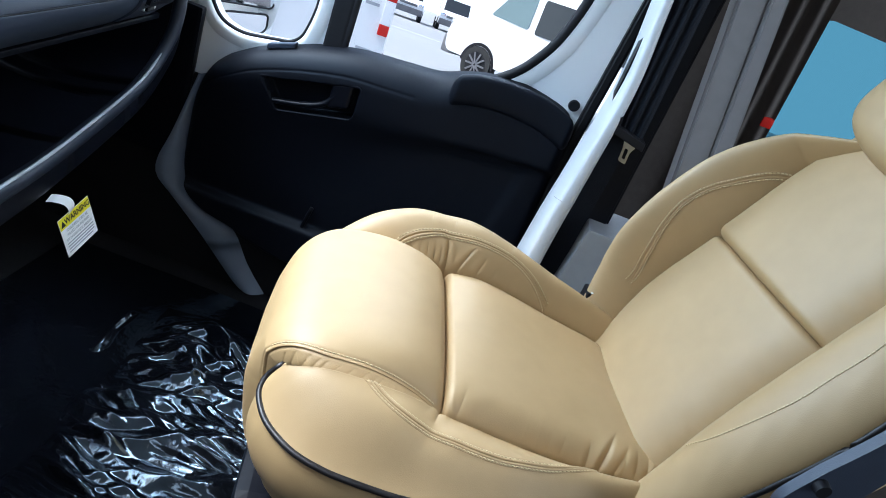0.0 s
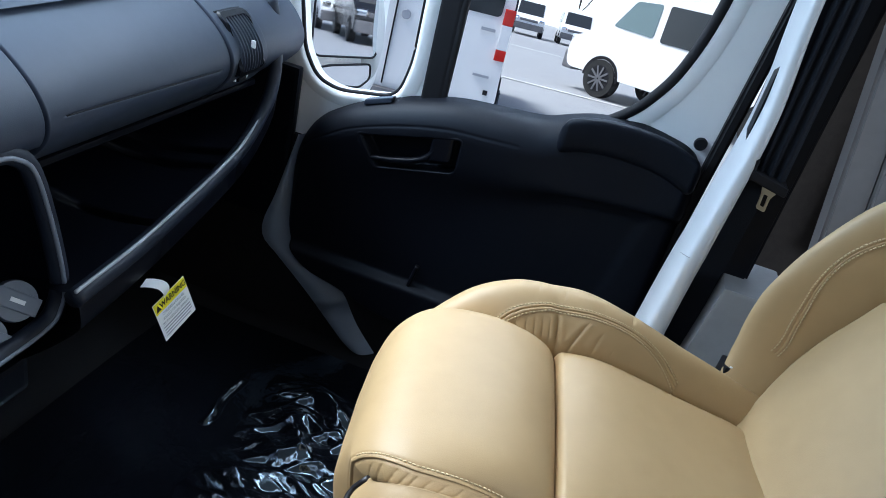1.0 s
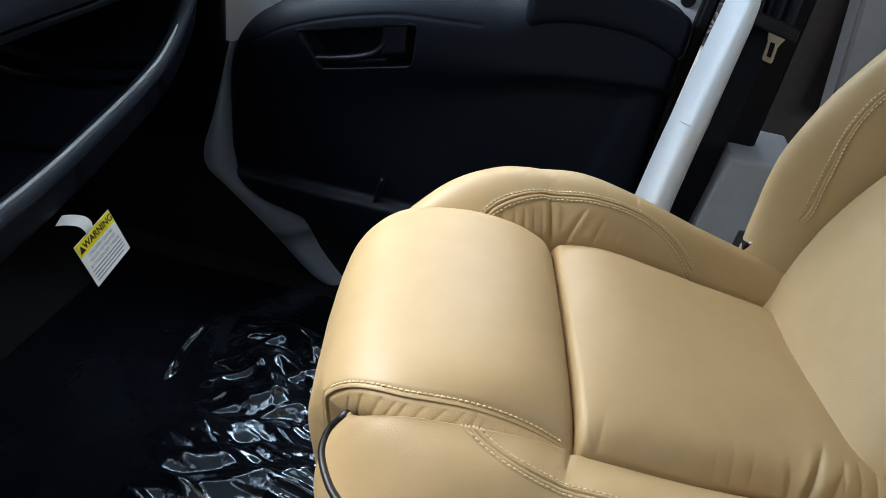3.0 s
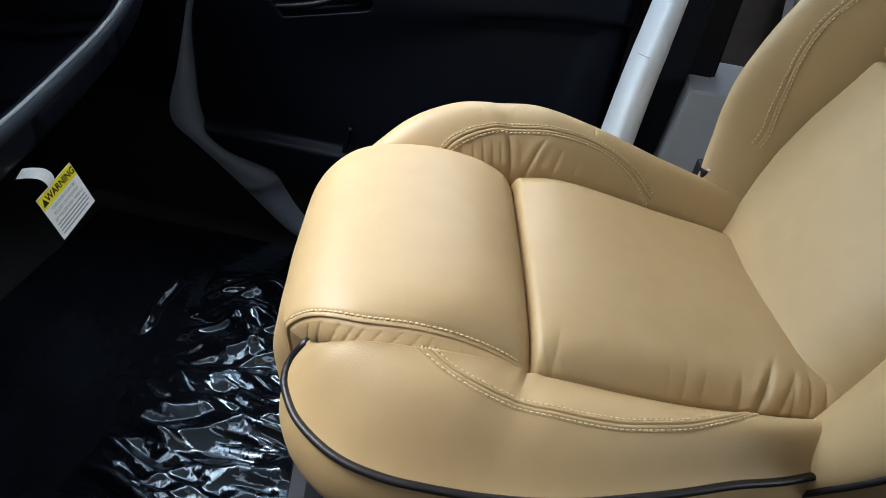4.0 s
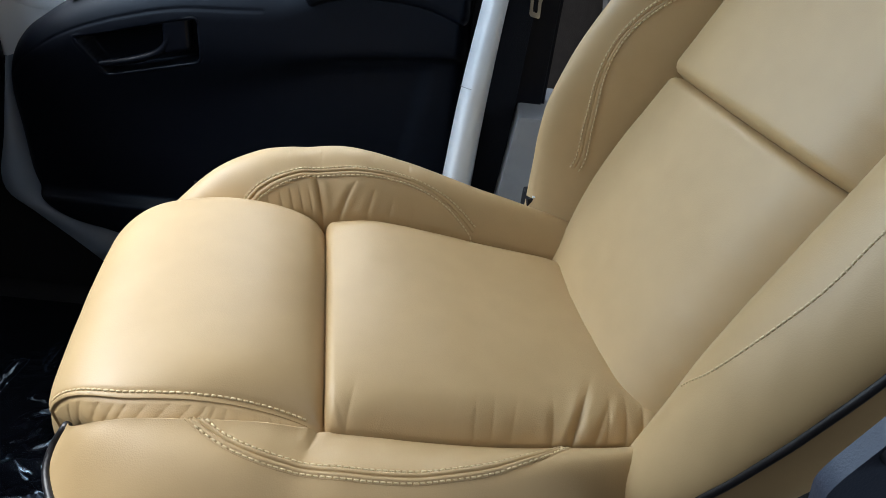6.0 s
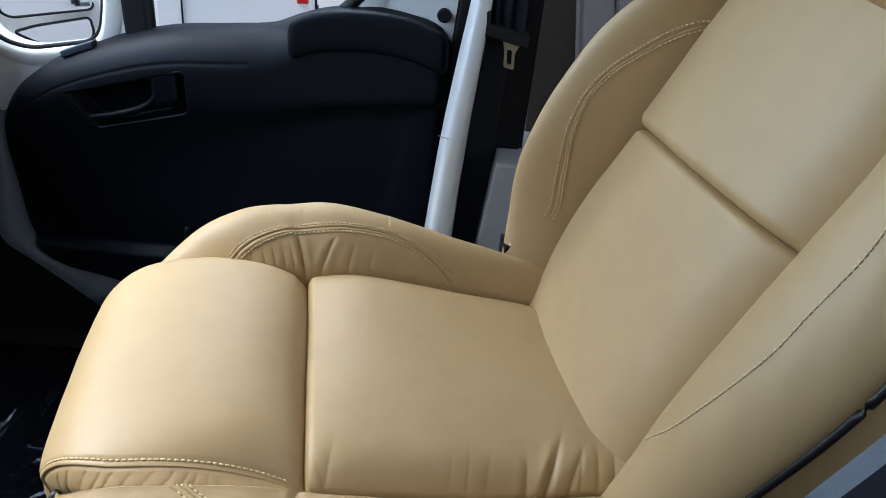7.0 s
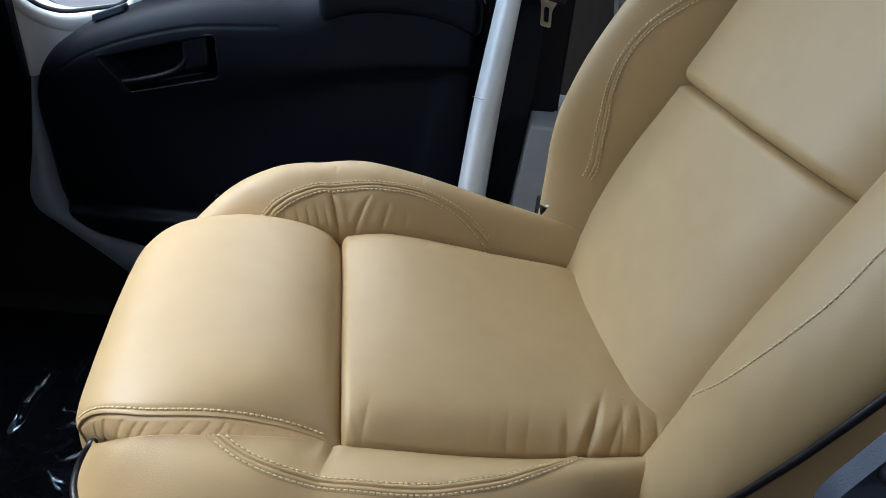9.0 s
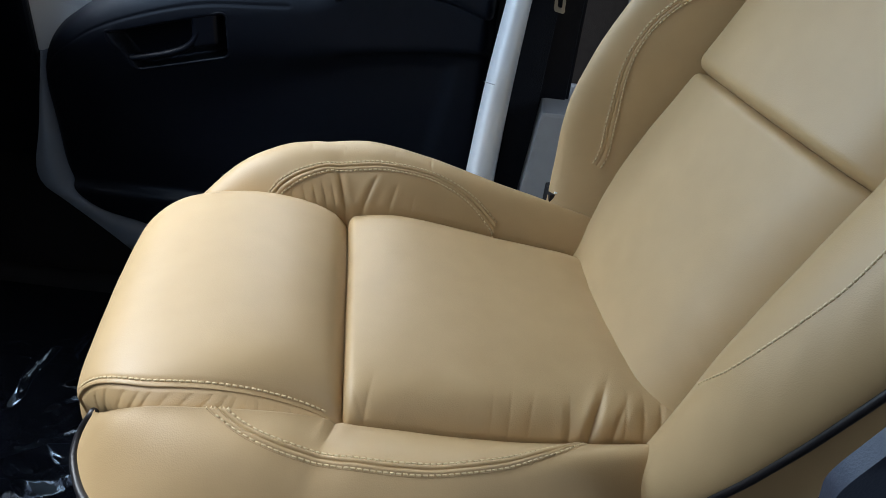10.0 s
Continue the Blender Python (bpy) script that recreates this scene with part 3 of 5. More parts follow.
def threads(name, spots, parent, pitch=0.0054, length=0.0032, r=0.0011):
    """Short threads along spots, a dense list of (place, normal)."""
    verts, faces, run, step = [], [], 0.0, 0.0
    k = 0
    while k < len(spots) - 1:
        start, a = k, 0.0
        while k < len(spots) - 1 and a < length:
            a += (spots[k + 1][0] - spots[k][0]).length
            k += 1
        if a < 0.03:
            line = [p + n * (0.0001 + 0.0008 * math.sin(math.pi * (i + 0.5) / (k - start + 1))) for i, (p, n) in enumerate(spots[start:k + 1])]
            if len(line) > 2:
                v, f = tube_data(line, r, 6)
                m = len(verts)
                verts += v
                faces += [tuple(m + x for x in q) for q in f]
        while k < len(spots) - 1 and a < pitch:
            a += (spots[k + 1][0] - spots[k][0]).length
            k += 1
    if verts:
        finish(name, verts, faces, THREAD, parent, "cream thread stitching")


def drop(p, tree, aim, tuck):
    """Where a seam lies on the leather; a tucked seam runs on under the edge that covers its end."""
    hit = tree.ray_cast(p - Vector(aim) * 0.3, Vector(aim))
    on = hit[0] is not None
    if not on and tuck:
        hit = tree.find_nearest(p + Vector((0, 0, 0.02)), 0.04)
    if hit[0] is None:
        return None
    return (hit[0], hit[1] if hit[1].dot(Vector(aim)) < 0 else -hit[1], on)


WELT = ((-1.25, -0.0006), (-1.05, 0.0018), (-0.85, -0.0018), (-0.60, 0.0024), (-0.25, 0.0022), (-0.10, 0.0010), (0.0, -0.0012), (0.10, 0.0010), (0.25, 0.0022), (0.60, 0.0024), (0.85, -0.0018), (1.05, 0.0018), (1.25, -0.0006))


def seam(line, wide, tree, aim, parent, up, relief=1.0, tuck=False):
    """A double-stitched seam: two low welts with a tight groove between them, a thread row on each."""
    place = (lambda p: p) if up == "z" else (lambda p: Vector((p.x, 0, p.y)))
    rails = [[drop(place(p), tree, aim, tuck) for p in offset_line(line, d * wide)] for d, h in WELT]
    keep = [i for i in range(len(line)) if all(r[i] is not None for r in rails)]
    verts, faces = [], []
    for (d, h), r in zip(WELT, rails):
        verts += [r[i][0] + r[i][1] * (h * relief * min(1.0, wide / 0.006)) for i in keep]
    n = len(keep)
    for k in range(len(WELT) - 1):
        faces += [(k * n + i, k * n + i + 1, (k + 1) * n + i + 1, (k + 1) * n + i) for i in range(n - 1)]
    if relief:
        finish("seam_welt", verts, faces, LEATHER, parent)
    for k in (2, 10) if relief else (6,):
        threads("stitching", [(rails[k][i][0] + rails[k][i][1] * (0.0002 if relief else -0.0004), rails[k][i][1]) for i in keep if rails[k][i][2] and i > (22 if tuck else -1)], parent)


def offset_line(line, d):
    out = []
    for i, p in enumerate(line):
        a, b = line[max(i - 1, 0)], line[min(i + 1, len(line) - 1)]
        t = (b - a).normalized()
        out.append(p + Vector((-t.y, t.x, 0)) * d)
    return out


ARC_FAR = [(-0.100, 0.164), (-0.082, 0.172), (-0.050, 0.180), (-0.010, 0.187), (0.048, 0.189), (0.105, 0.190), (0.150, 0.181), (0.187, 0.166), (0.200, 0.159)]
ARC_NEAR = [(-0.117, 0.164), (-0.088, 0.186), (-0.058, 0.199), (-0.014, 0.2055), (0.035, 0.2105), (0.085, 0.212), (0.141, 0.205), (0.188, 0.192), (0.214, 0.180), (0.232, 0.166)]


bolster_tree = tree_of([o for o in seat.children if o.name.startswith("side_bolster")])
for side, arc in ((1, ARC_FAR), (-1, ARC_NEAR)):
    line = spline([(a, side * b, 0) for a, b in arc], 520)
    seam(line, 0.0056 if side < 0 else 0.0046, bolster_tree, (0, 0, -1), seat, "z", tuck=side < 0)
    if side > 0:
        continue
    # one row along the roll, just above its seam
    row = []
    for j in range(900):
        q = 0.016 + 0.694 * j / 899
        t = 0.5 - 0.5 * (STITCH_AT - 0.012)
        p = Vector(roll_point(q, t))
        n = (Vector(roll_point(q + 0.004, t)) - p).cross(Vector(roll_point(q, t - 0.004)) - p).normalized()
        if p.z > -0.002:
            row.append((p, n if n.z > 0 or n.x < -0.5 else -n))
    threads("stitching", row, seat)
back_tree = tree_of([o for o in back.children if o.name.startswith("back_bolster")])
BARC_FAR = [(0.217, 0.098), (0.2245, 0.155), (0.229, 0.210), (0.229, 0.258), (0.224, 0.303), (0.214, 0.350), (0.200, 0.400), (0.186, 0.430)]
BARC_NEAR = [(0.180, 0.100), (0.206, 0.143), (0.222, 0.201), (0.231, 0.254), (0.231, 0.300), (0.228, 0.36), (0.214, 0.41)]
for side, arc in ((1, BARC_FAR), (-1, BARC_NEAR)):
    line = spline([(side * a, b, 0) for a, b in arc], 520)
    seam(line, 0.0020 if side > 0 else 0.0040, back_tree, (0, -1, 0), back, "y", 1.0 if side > 0 else 0.0)

# raised inner armrest beside the backrest
arm = new("armrest")
arm.parent = seat
arm.matrix_local = Matrix.Translation((0.012, 0, -0.016))
tagged(arm, "blue-grey plastic armrest end with a black knob")
plate = corner_round([(0.250, 0.232), (0.266, 0.165), (0.292, 0.168), (0.310, 0.225), (0.335, 0.297), (0.378, 0.400), (0.338, 0.415), (0.290, 0.318), (0.270, 0.282), (0.253, 0.244)], 0.007)
bm = plate_bm(plate, [], lambda a, b, d: (a, d, b), -0.400, -0.388)
bmesh.ops.bevel(bm, geom=[e for e in bm.edges if len(e.link_faces) == 2 and e.calc_face_angle(0) > 1.0], offset=0.003, segments=3, affect="EDGES")
part("arm_plate", bm, BRACKET, arm)
bm = bmesh.new()
bmesh.ops.create_cone(bm, cap_ends=True, segments=24, radius1=0.0085, radius2=0.0075, depth=0.010, matrix=Matrix.Translation((0.274, -0.404, 0.266)) @ Matrix.Rotation(radians(90), 4, "X"))
part("knob", bm, RUBBER, arm, "round black knob")

# black recliner cover in the gap between cushion and backrest, with its steel pin
part("recliner_cover", box_bm(0.272, 0.318, 0.216, 0.250, -0.060, 0.010, 0.005), RUBBER, seat, "black recliner cover")
bm = bmesh.new()
bmesh.ops.create_cone(bm, cap_ends=True, segments=12, radius1=0.0016, radius2=0.0016, depth=0.012, matrix=Matrix.Translation((0.284, 0.218, 0.0115)) @ Matrix.Rotation(radians(90), 4, "Y"))
part("recliner_pin", bm, PAPER, seat, "small pale pin")

# ---- passenger door ----
door = group("door_1", VAN, "closed white van door with a black plastic trim panel", "door", kind="structure")
Y_FR = 0.640
MAINWIN = corner_round([(-0.292, 0.62), (-0.283, 1.28), (0.130, 1.32), (0.186, 1.18), (0.180, 1.02), (0.166, 0.93), (0.140, 0.845), (0.095, 0.775), (0.045, 0.733), (-0.06, 0.66)], 0.06, 8)
QUARTER = corner_round([(-0.645, 0.86), (-0.628, 0.77), (-0.612, 0.690), (-0.575, 0.638), (-0.520, 0.625), (-0.388, 0.650), (-0.368, 0.73), (-0.369, 1.06), (-0.47, 1.05)], 0.035, 8)
frame_outline = [(-0.46, 0.12), (-0.53, 0.30), (-0.57, 0.44), (-0.64, 0.47), (-0.76, 0.50), (-0.76, 0.95), (-0.52, 1.38), (0.22, 1.42), (0.300, 1.10), (0.276, 0.80), (0.258, 0.60), (0.215, 0.10)]
bm = plate_bm(frame_outline, [QUARTER, MAINWIN], door_place, Y_FR, Y_FR + 0.035)
part("door_frame", bm, WHITE, door, "white painted metal door frame")


def flare(ring, inner, name):
    """A soft pressed edge round a window opening."""
    c = Vector((sum(a for a, b in ring) / len(ring), sum(b for a, b in ring) / len(ring)))
    verts, faces = [], []
    n = len(ring)
    for k, (grow, y) in enumerate(((0.0, Y_FR + 0.012), (0.002, Y_FR - 0.006), (0.012, Y_FR - 0.012), (inner, Y_FR - 0.001))):
        for i, (a, b) in enumerate(ring):
            t = (Vector(ring[(i + 1) % n]) - Vector(ring[i - 1])).normalized()
            o = Vector((t.y, -t.x))
            if (Vector((a, b)) - c).dot(o) < 0:
                o = -o
            verts.append((a + o.x * grow, y, b + o.y * grow))
    for k in range(3):
        for i in range(n):
            faces.append((k * n + i, k * n + (i + 1) % n, (k + 1) * n + (i + 1) % n, (k + 1) * n + i))
    finish(name, verts, faces, WHITE, door, "white pressed metal rim")


flare(MAINWIN, 0.040, "window_rim")
flare(QUARTER, 0.034, "window_rim")
tube("window_seal", [Vector((a, Y_FR - 0.004, b)) for a, b in MAINWIN], 0.011, RUBBER, door, "black rubber window seal", 8, closed=True)
tube("window_seal", [Vector((a, Y_FR, b)) for a, b in QUARTER], 0.005, RUBBER, door, "black rubber window seal", 8, closed=True)
for ring in (MAINWIN, QUARTER):
    ob = part("window_pane", plate_bm(ring, [], door_place, Y_FR + 0.014, Y_FR + 0.018), GLASS, door, "clear glass pane")
    ob.visible_shadow = False
bm = box_bm(-0.334, -0.290, Y_FR - 0.016, Y_FR - 0.002, 0.62, 1.30, 0.006)
part("window_channel", bm, RUBBER, door, "black glass run channel")

Z_TOP = [(-0.590, 0.420), (-0.583, 0.480), (-0.567, 0.530), (-0.545, 0.562), (-0.515, 0.586), (-0.455, 0.624), (-0.355, 0.664), (-0.25, 0.692), (-0.145, 0.703), (-0.067, 0.712), (-0.02, 0.730), (0.03, 0.745), (0.10, 0.752), (0.17, 0.744), (0.225, 0.726), (0.252, 0.690)]
Z_BOT = [(-0.590, 0.36), (-0.582, 0.285), (-0.560, 0.230), (-0.512, 0.190), (-0.435, 0.170), (-0.30, 0.135), (0.252, 0.10)]
XF, XR = -0.590, 0.252


def in_recess(x, z):
    """1 inside the slanted handle recess, 0 outside."""
    top = 0.628 + 0.270 * (x + 0.222)
    bottom = 0.553 + 0.26 * (x + 0.21)
    left = (x + 0.432) - 0.70 * max(0.0, 0.575 - z)
    right = -0.214 - x
    f = min((top - z) / 0.006, (z - bottom) / 0.006, left / 0.006, right / 0.006)
    return min(max(f, 0.0), 1.0)


def trim_y(x, z, zt, zb, s):
    e = min(x - XF, XR - x)
    edge = fold(e, 0.030)
    y = Y_FR - 0.004 - 0.072 * fold(e, 0.030) * fold(zt - z, 0.075) ** 0.9 * fold(z - zb, 0.02)
    # the upper roll stands proud of the field below its ledge, most of all towards the rear
    ledge = cubic(x, [-0.59, -0.42, -0.30, -0.096, 0.014, 0.19, 0.25], [0.46, 0.50, 0.515, 0.552, 0.580, 0.600, 0.60])
    soft = 0.008 if x > 0 else 0.008 - 0.16 * x
    y += 0.024 * (0.5 - 0.5 * math.tanh((z - ledge) / soft)) * edge
    # the deep middle field, bounded by a soft step near its rear end
    y += 0.012 * (0.5 - 0.5 * math.tanh((x - 0.165 - 0.18 * (z - 0.5)) / 0.012)) * (0.5 - 0.5 * math.tanh((z - ledge + 0.02) / soft)) * edge
    # map pocket at the bottom
    y -= 0.026 * (0.5 + 0.5 * math.tanh((0.248 - z) / 0.006)) * fold(e, 0.05) * fold(max(0, 0.05 - x), 0.04)
    y += 0.0014 * bell(z, zt - 0.046 - 0.016 * s, 0.0022) * edge * (1 if x < -0.10 else 0)
    return y


def trim_bounds(x):
    return cubic(x, [p[0] for p in Z_TOP], [p[1] for p in Z_TOP]), cubic(x, [p[0] for p in Z_BOT], [p[1] for p in Z_BOT])


def trim_point(s, t):
    x = XF + (XR - XF) * s
    zt, zb = trim_bounds(x)
    z = zb + (zt - zb) * t
    return x, trim_y(x, z, zt, zb, s) + 0.034 * in_recess(x, z), z


finish("trim_panel", *grid(trim_point, 250, 230), DOORTRIM, door, "black grained plastic door trim")
PAD = spline([(-0.034, 0, 0.694), (0.02, 0, 0.714), (0.09, 0, 0.722), (0.17, 0, 0.716), (0.246, 0, 0.690)], 40)


def pad_point(s, t):
    k = s * (len(PAD) - 1)
    i = min(int(k), len(PAD) - 2)
    p = PAD[i].lerp(PAD[i + 1], k - i)
    a = TAU * t
    w = fold(min(s, 1 - s), 0.07)
    c, d = math.cos(a), math.sin(a)
    c, d = math.copysign(abs(c) ** 0.42, c), math.copysign(abs(d) ** 0.42, d)
    return p.x, 0.594 + 0.042 * w * c, p.z - 0.006 + 0.036 * w * d - 0.012 * c * w


finish("armrest_pad", *grid(pad_point, 60, 32), DOORTRIM, door, "soft black armrest pad")
rim = []
for a, b in corner_round([(-0.436, 0.574), (-0.434, 0.560), (-0.392, 0.504), (-0.212, 0.550), (-0.210, 0.632)], 0.016, 8):
    zt, zb = trim_bounds(a)
    rim.append(Vector((a, trim_y(a, b, zt, zb, (a - XF) / (XR - XF)) + 0.003, b)))
tube("recess_rim", rim, 0.0036, DARK, door, "rounded edge of the handle recess", 10, closed=True)
handle = new("door_handle")
handle.parent = door
tagged(handle, "black lever handle in its recess")


def slant(x, z):
    return z + 0.27 * (x + 0.25)


bar = spline([(-0.415, 0.586, 0.566), (-0.36, 0.580, 0.564), (-0.31, 0.576, 0.566), (-0.282, 0.574, 0.574), (-0.266, 0.574, 0.592), (-0.258, 0.576, 0.618)], 40)
tube("lever", [Vector((p.x, p.y, slant(p.x, p.z))) for p in bar], 0.0085, DARK, handle, "", 14, 0.8)
bm = box_bm(-0.276, -0.229, 0.566, 0.592, 0.566, 0.624, 0.0110, 5)
for v in bm.verts:
    v.co.z = slant(v.co.x, v.co.z)
part("grip", bm, DARK, handle, smooth=True)
bm = box_bm(-0.445, -0.385, 0.600, 0.622, 0.636, 0.648, 0.003)
for v in bm.verts:
    v.co.z += 0.38 * (v.co.x + 0.415)
part("window_switch", bm, DASH, door, "small window switch")
for r, y0, mt in ((0.0130, 0.636, RUBBER),):
    bm = bmesh.new()
    bmesh.ops.create_cone(bm, cap_ends=True, segments=28, radius1=r, radius2=r * 0.85, depth=0.008, matrix=Matrix.Translation((0.229, y0, 0.745)) @ Matrix.Rotation(radians(90), 4, "X"))
    part("door_plug", bm, mt, door, "round black rubber plug")
tube("pocket_rib", [Vector((-0.262 + 0.002 * i, 0.590, 0.235 + 0.010 * i)) for i in range(8)], 0.005, DARK, door, "rib in the map pocket")

# ---- sill and B-pillar ----
SILL_OUT = spline([(-0.582, 0, 0.515), (-0.618, 0, 0.36), (-0.642, 0, 0.275), (-0.636, 0, 0.230), (-0.592, 0, 0.194), (-0.503, 0, 0.122), (-0.395, 0, 0.025), (-0.36, 0, 0.004)], 40)
SILL_IN = spline([(-0.570, 0, 0.515), (-0.586, 0, 0.36), (-0.578, 0, 0.270), (-0.562, 0, 0.225), (-0.508, 0, 0.187), (-0.425, 0, 0.150), (-0.370, 0, 0.070), (-0.31, 0, 0.004)], 40)


def sill_point(s, t):
    k = int(s * 39)
    a, b = SILL_OUT[k], SILL_IN[k]
    p = a.lerp(b, t)
    return p.x, 0.600 + 0.030 * t - 0.014 * math.sin(math.pi * t), p.z


ob = finish("door_sill", *grid(sill_point, 39, 10), SILL)
ob.matrix_world = VAN
tagged(ob, "grey painted metal door opening edge", "sill", kind="structure")
bm = box_bm(-1.30, -0.20, 0.626, 0.70, 0.0, 0.50, 0.004)
ob = part("kick_panel", bm, CARPET)
ob.matrix_world = VAN
tagged(ob, "black carpeted kick panel beside the footwell", "panel", kind="structure")
bm = plate_bm([(-1.30, 0.55), (-1.30, 0.86), (-0.72, 1.70), (-0.50, 1.70), (-0.74, 0.95), (-0.74, 0.55)], [], door_place, 0.650, 0.70)
ob = part("a_pillar", bm, WHITE)
ob.matrix_world = VAN
tagged(ob, "white windscreen pillar", "pillar", kind="structure")

pillar = group("b_pillar", VAN, "white painted door pillar with black rubber seals", "pillar", kind="structure")


def strip(name, x_top, x_bot, w_top, w_bot, y, depth, z0, z1, material, parent, label="", bevel=0.006, lean=0.0):
    bm = bmesh.new()
    vs = [bm.verts.new((x, yy, z)) for z, x, w, o in ((z0, x_bot, w_bot, 0), (z1, x_top, w_top, lean)) for x, yy in ((x - w / 2, y + o), (x + w / 2, y + o), (x + w / 2, y + depth + o), (x - w / 2, y + depth + o))]
    for f in ((0, 1, 2, 3), (4, 5, 6, 7), (0, 1, 5, 4), (1, 2, 6, 5), (2, 3, 7, 6), (3, 0, 4, 7)):
        bm.faces.new([vs[i] for i in f])
    bmesh.ops.bevel(bm, geom=bm.edges[:], offset=bevel, segments=3, affect="EDGES")
    return part(name, bm, material, parent, label)


FACE = spline([(0.236, 0.062, 0.10), (0.258, 0.052, 0.40), (0.269, 0.046, 0.55), (0.283, 0.038, 0.70), (0.295, 0.030, 0.87), (0.286, 0.026, 1.05), (0.290, 0.026, 1.30), (0.30, 0.026, 1.62)], 70)


def face_point(s, t):
    k = s * 69
    i = min(int(k), 68)
    p = FACE[i].lerp(FACE[i + 1], k - i)
    a = math.pi * t
    dent = -0.004 * bell(p.z, 0.618, 0.010)
    lean = 0.5 - 0.5 * math.cos(math.pi * min(1.0, max(0.0, (0.90 - p.z) / 0.30)))
    return p.x - 0.008 * lean - p.y / 2 * math.cos(a), 0.450 - 0.038 * lean - 0.022 * math.sin(a) ** 0.6 + dent + 0.10 * (abs(math.cos(a)) ** 8), p.z


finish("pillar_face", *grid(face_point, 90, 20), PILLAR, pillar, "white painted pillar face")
tube("pillar_joint", [Vector((0.240 + 0.006 * i, 0.390 + 0.0006 * (i - 3) ** 2, 0.620 - 0.0008 * i)) for i in range(8)], 0.0005, GREY, pillar, "fine sealed joint")
strip("door_seal", 0.335, 0.205, 0.024, 0.024, 0.600, 0.035, 0.10, 1.60, RUBBER, pillar, "black rubber door seal")
strip("black_panel", 0.345, 0.315, 0.105, 0.105, 0.470, 0.05, 0.10, 1.60, DARK, pillar, "black pillar trim")
strip("grey_panel", 0.350, 0.520, 0.050, 0.060, 0.452, 0.06, 0.40, 1.60, TAUPE, pillar, "warm grey pillar trim")
strip("grey_panel", 0.392, 0.562, 0.026, 0.040, 0.446, 0.06, 0.40, 1.60, TAUPE, pillar, "warm grey pillar trim")
strip("pillar_return", 0.322, 0.285, 0.03, 0.03, 0.475, 0.15, 0.10, 1.60, RUBBER, pillar)
bm = box_bm(0.312, 0.440, 0.404, 0.56, 0.20, 0.578, 0.006)
for v in bm.verts:
    if v.co.x < 0.36:
        v.co.x += 0.11 * (v.co.z - 0.38)
part("pillar_foot", bm, GREY, pillar, "pale grey plastic pillar foot")

belt = group("seat_belt", VAN, "black seat belt with a steel tongue hanging on the pillar", "seat belt")
folds = spline([(0.305, 0.448, 0), (0.312, 0.436, 0), (0.320, 0.444, 0), (0.328, 0.434, 0), (0.337, 0.444, 0), (0.346, 0.436, 0), (0.356, 0.450, 0)], 30)


def belt_point(s, t):
    p = folds[int(t * 29)]
    return p.x - 0.004 * s, p.y - 0.006, 0.775 + 0.85 * s


finish("webbing", *grid(belt_point, 20, 29), WEB, belt, "folded black belt webbing")
bm = box_bm(0.296, 0.362, 0.418, 0.460, 0.763, 0.782, 0.007, 3)
for v in bm.verts:
    v.co.z -= 0.22 * (v.co.x - 0.33)
part("belt_guide", bm, RUBBER, belt, "black plastic belt guide")
bm = box_bm(0.290, 0.303, 0.420, 0.455, 0.768, 0.806, 0.005, 3)
part("guide_hook", bm, RUBBER, belt)
ring = corner_round([(0.3295, 0.722), (0.3455, 0.719), (0.3445, 0.744), (0.3515, 0.758), (0.3245, 0.763), (0.3285, 0.747)], 0.004)
hole = corner_round([(0.3340, 0.728), (0.3410, 0.7265), (0.3400, 0.748), (0.3325, 0.7495)], 0.0025)
part("belt_tongue", plate_bm(ring, [hole], door_place, 0.436, 0.439), STEEL, belt, "steel belt tongue")
strip("lower_webbing", 0.318, 0.280, 0.046, 0.046, 0.455, 0.003, 0.10, 0.770, WEB, belt, "", 0.001)

# ---- side wall behind the pillar, with a window ----
REARWIN = corner_round([(0.645, 0.72), (0.632, 1.088), (1.75, 1.06), (1.75, 0.72)], 0.03)
wall = part("wall_passenger_side", plate_bm([(0.40, 0.0), (0.40, ROOF_Z), (2.20, ROOF_Z), (2.20, 0.0)], [REARWIN], door_place, 0.70, 0.76), FABRIC)
wall.matrix_world = VAN
tagged(wall, "brown fabric covered van side wall with a window", "wall", kind="structure")
window = group("window_1", VAN, "blue tinted side window", "window", kind="structure")
ob = part("pane", plate_bm(REARWIN, [], door_place, 0.725, 0.730), BLUEGLASS, window)
ob.visible_shadow = False
curtain = group("curtain", VAN, "brown pleated curtain tied beside the window", "curtain")


def pleats(s, t):
    z = 0.60 + 1.0 * s
    x = 0.490 + 0.130 * t + 0.03 * (1 - s)
    return x, 0.672 + 0.010 * math.sin(t * 21 + 2 * s), z


finish("curtain_cloth", *grid(pleats, 20, 60), FABRIC, curtain)
bm = box_bm(0.612, 0.638, 0.660, 0.690, 0.845, 0.868, 0.006)
part("tieback", bm, RED, curtain, "small dark red tieback")

# ---- dashboard ----
dash = group("dashboard", VAN, "dark plastic van dashboard with glovebox, open shelf and air vent", "dashboard")
# profile of the face: height -> how far back it stands
FACE_Z = [0.60, 0.63, 0.66, 0.69, 0.715, 0.745, 0.78, 0.82, 0.85]
FACE_X = [-0.712, -0.668, -0.628, -0.599, -0.588, -0.593, -0.620, -0.676, -0.735]


def face_x(z):
    return cubic(z, FACE_Z, FACE_X)


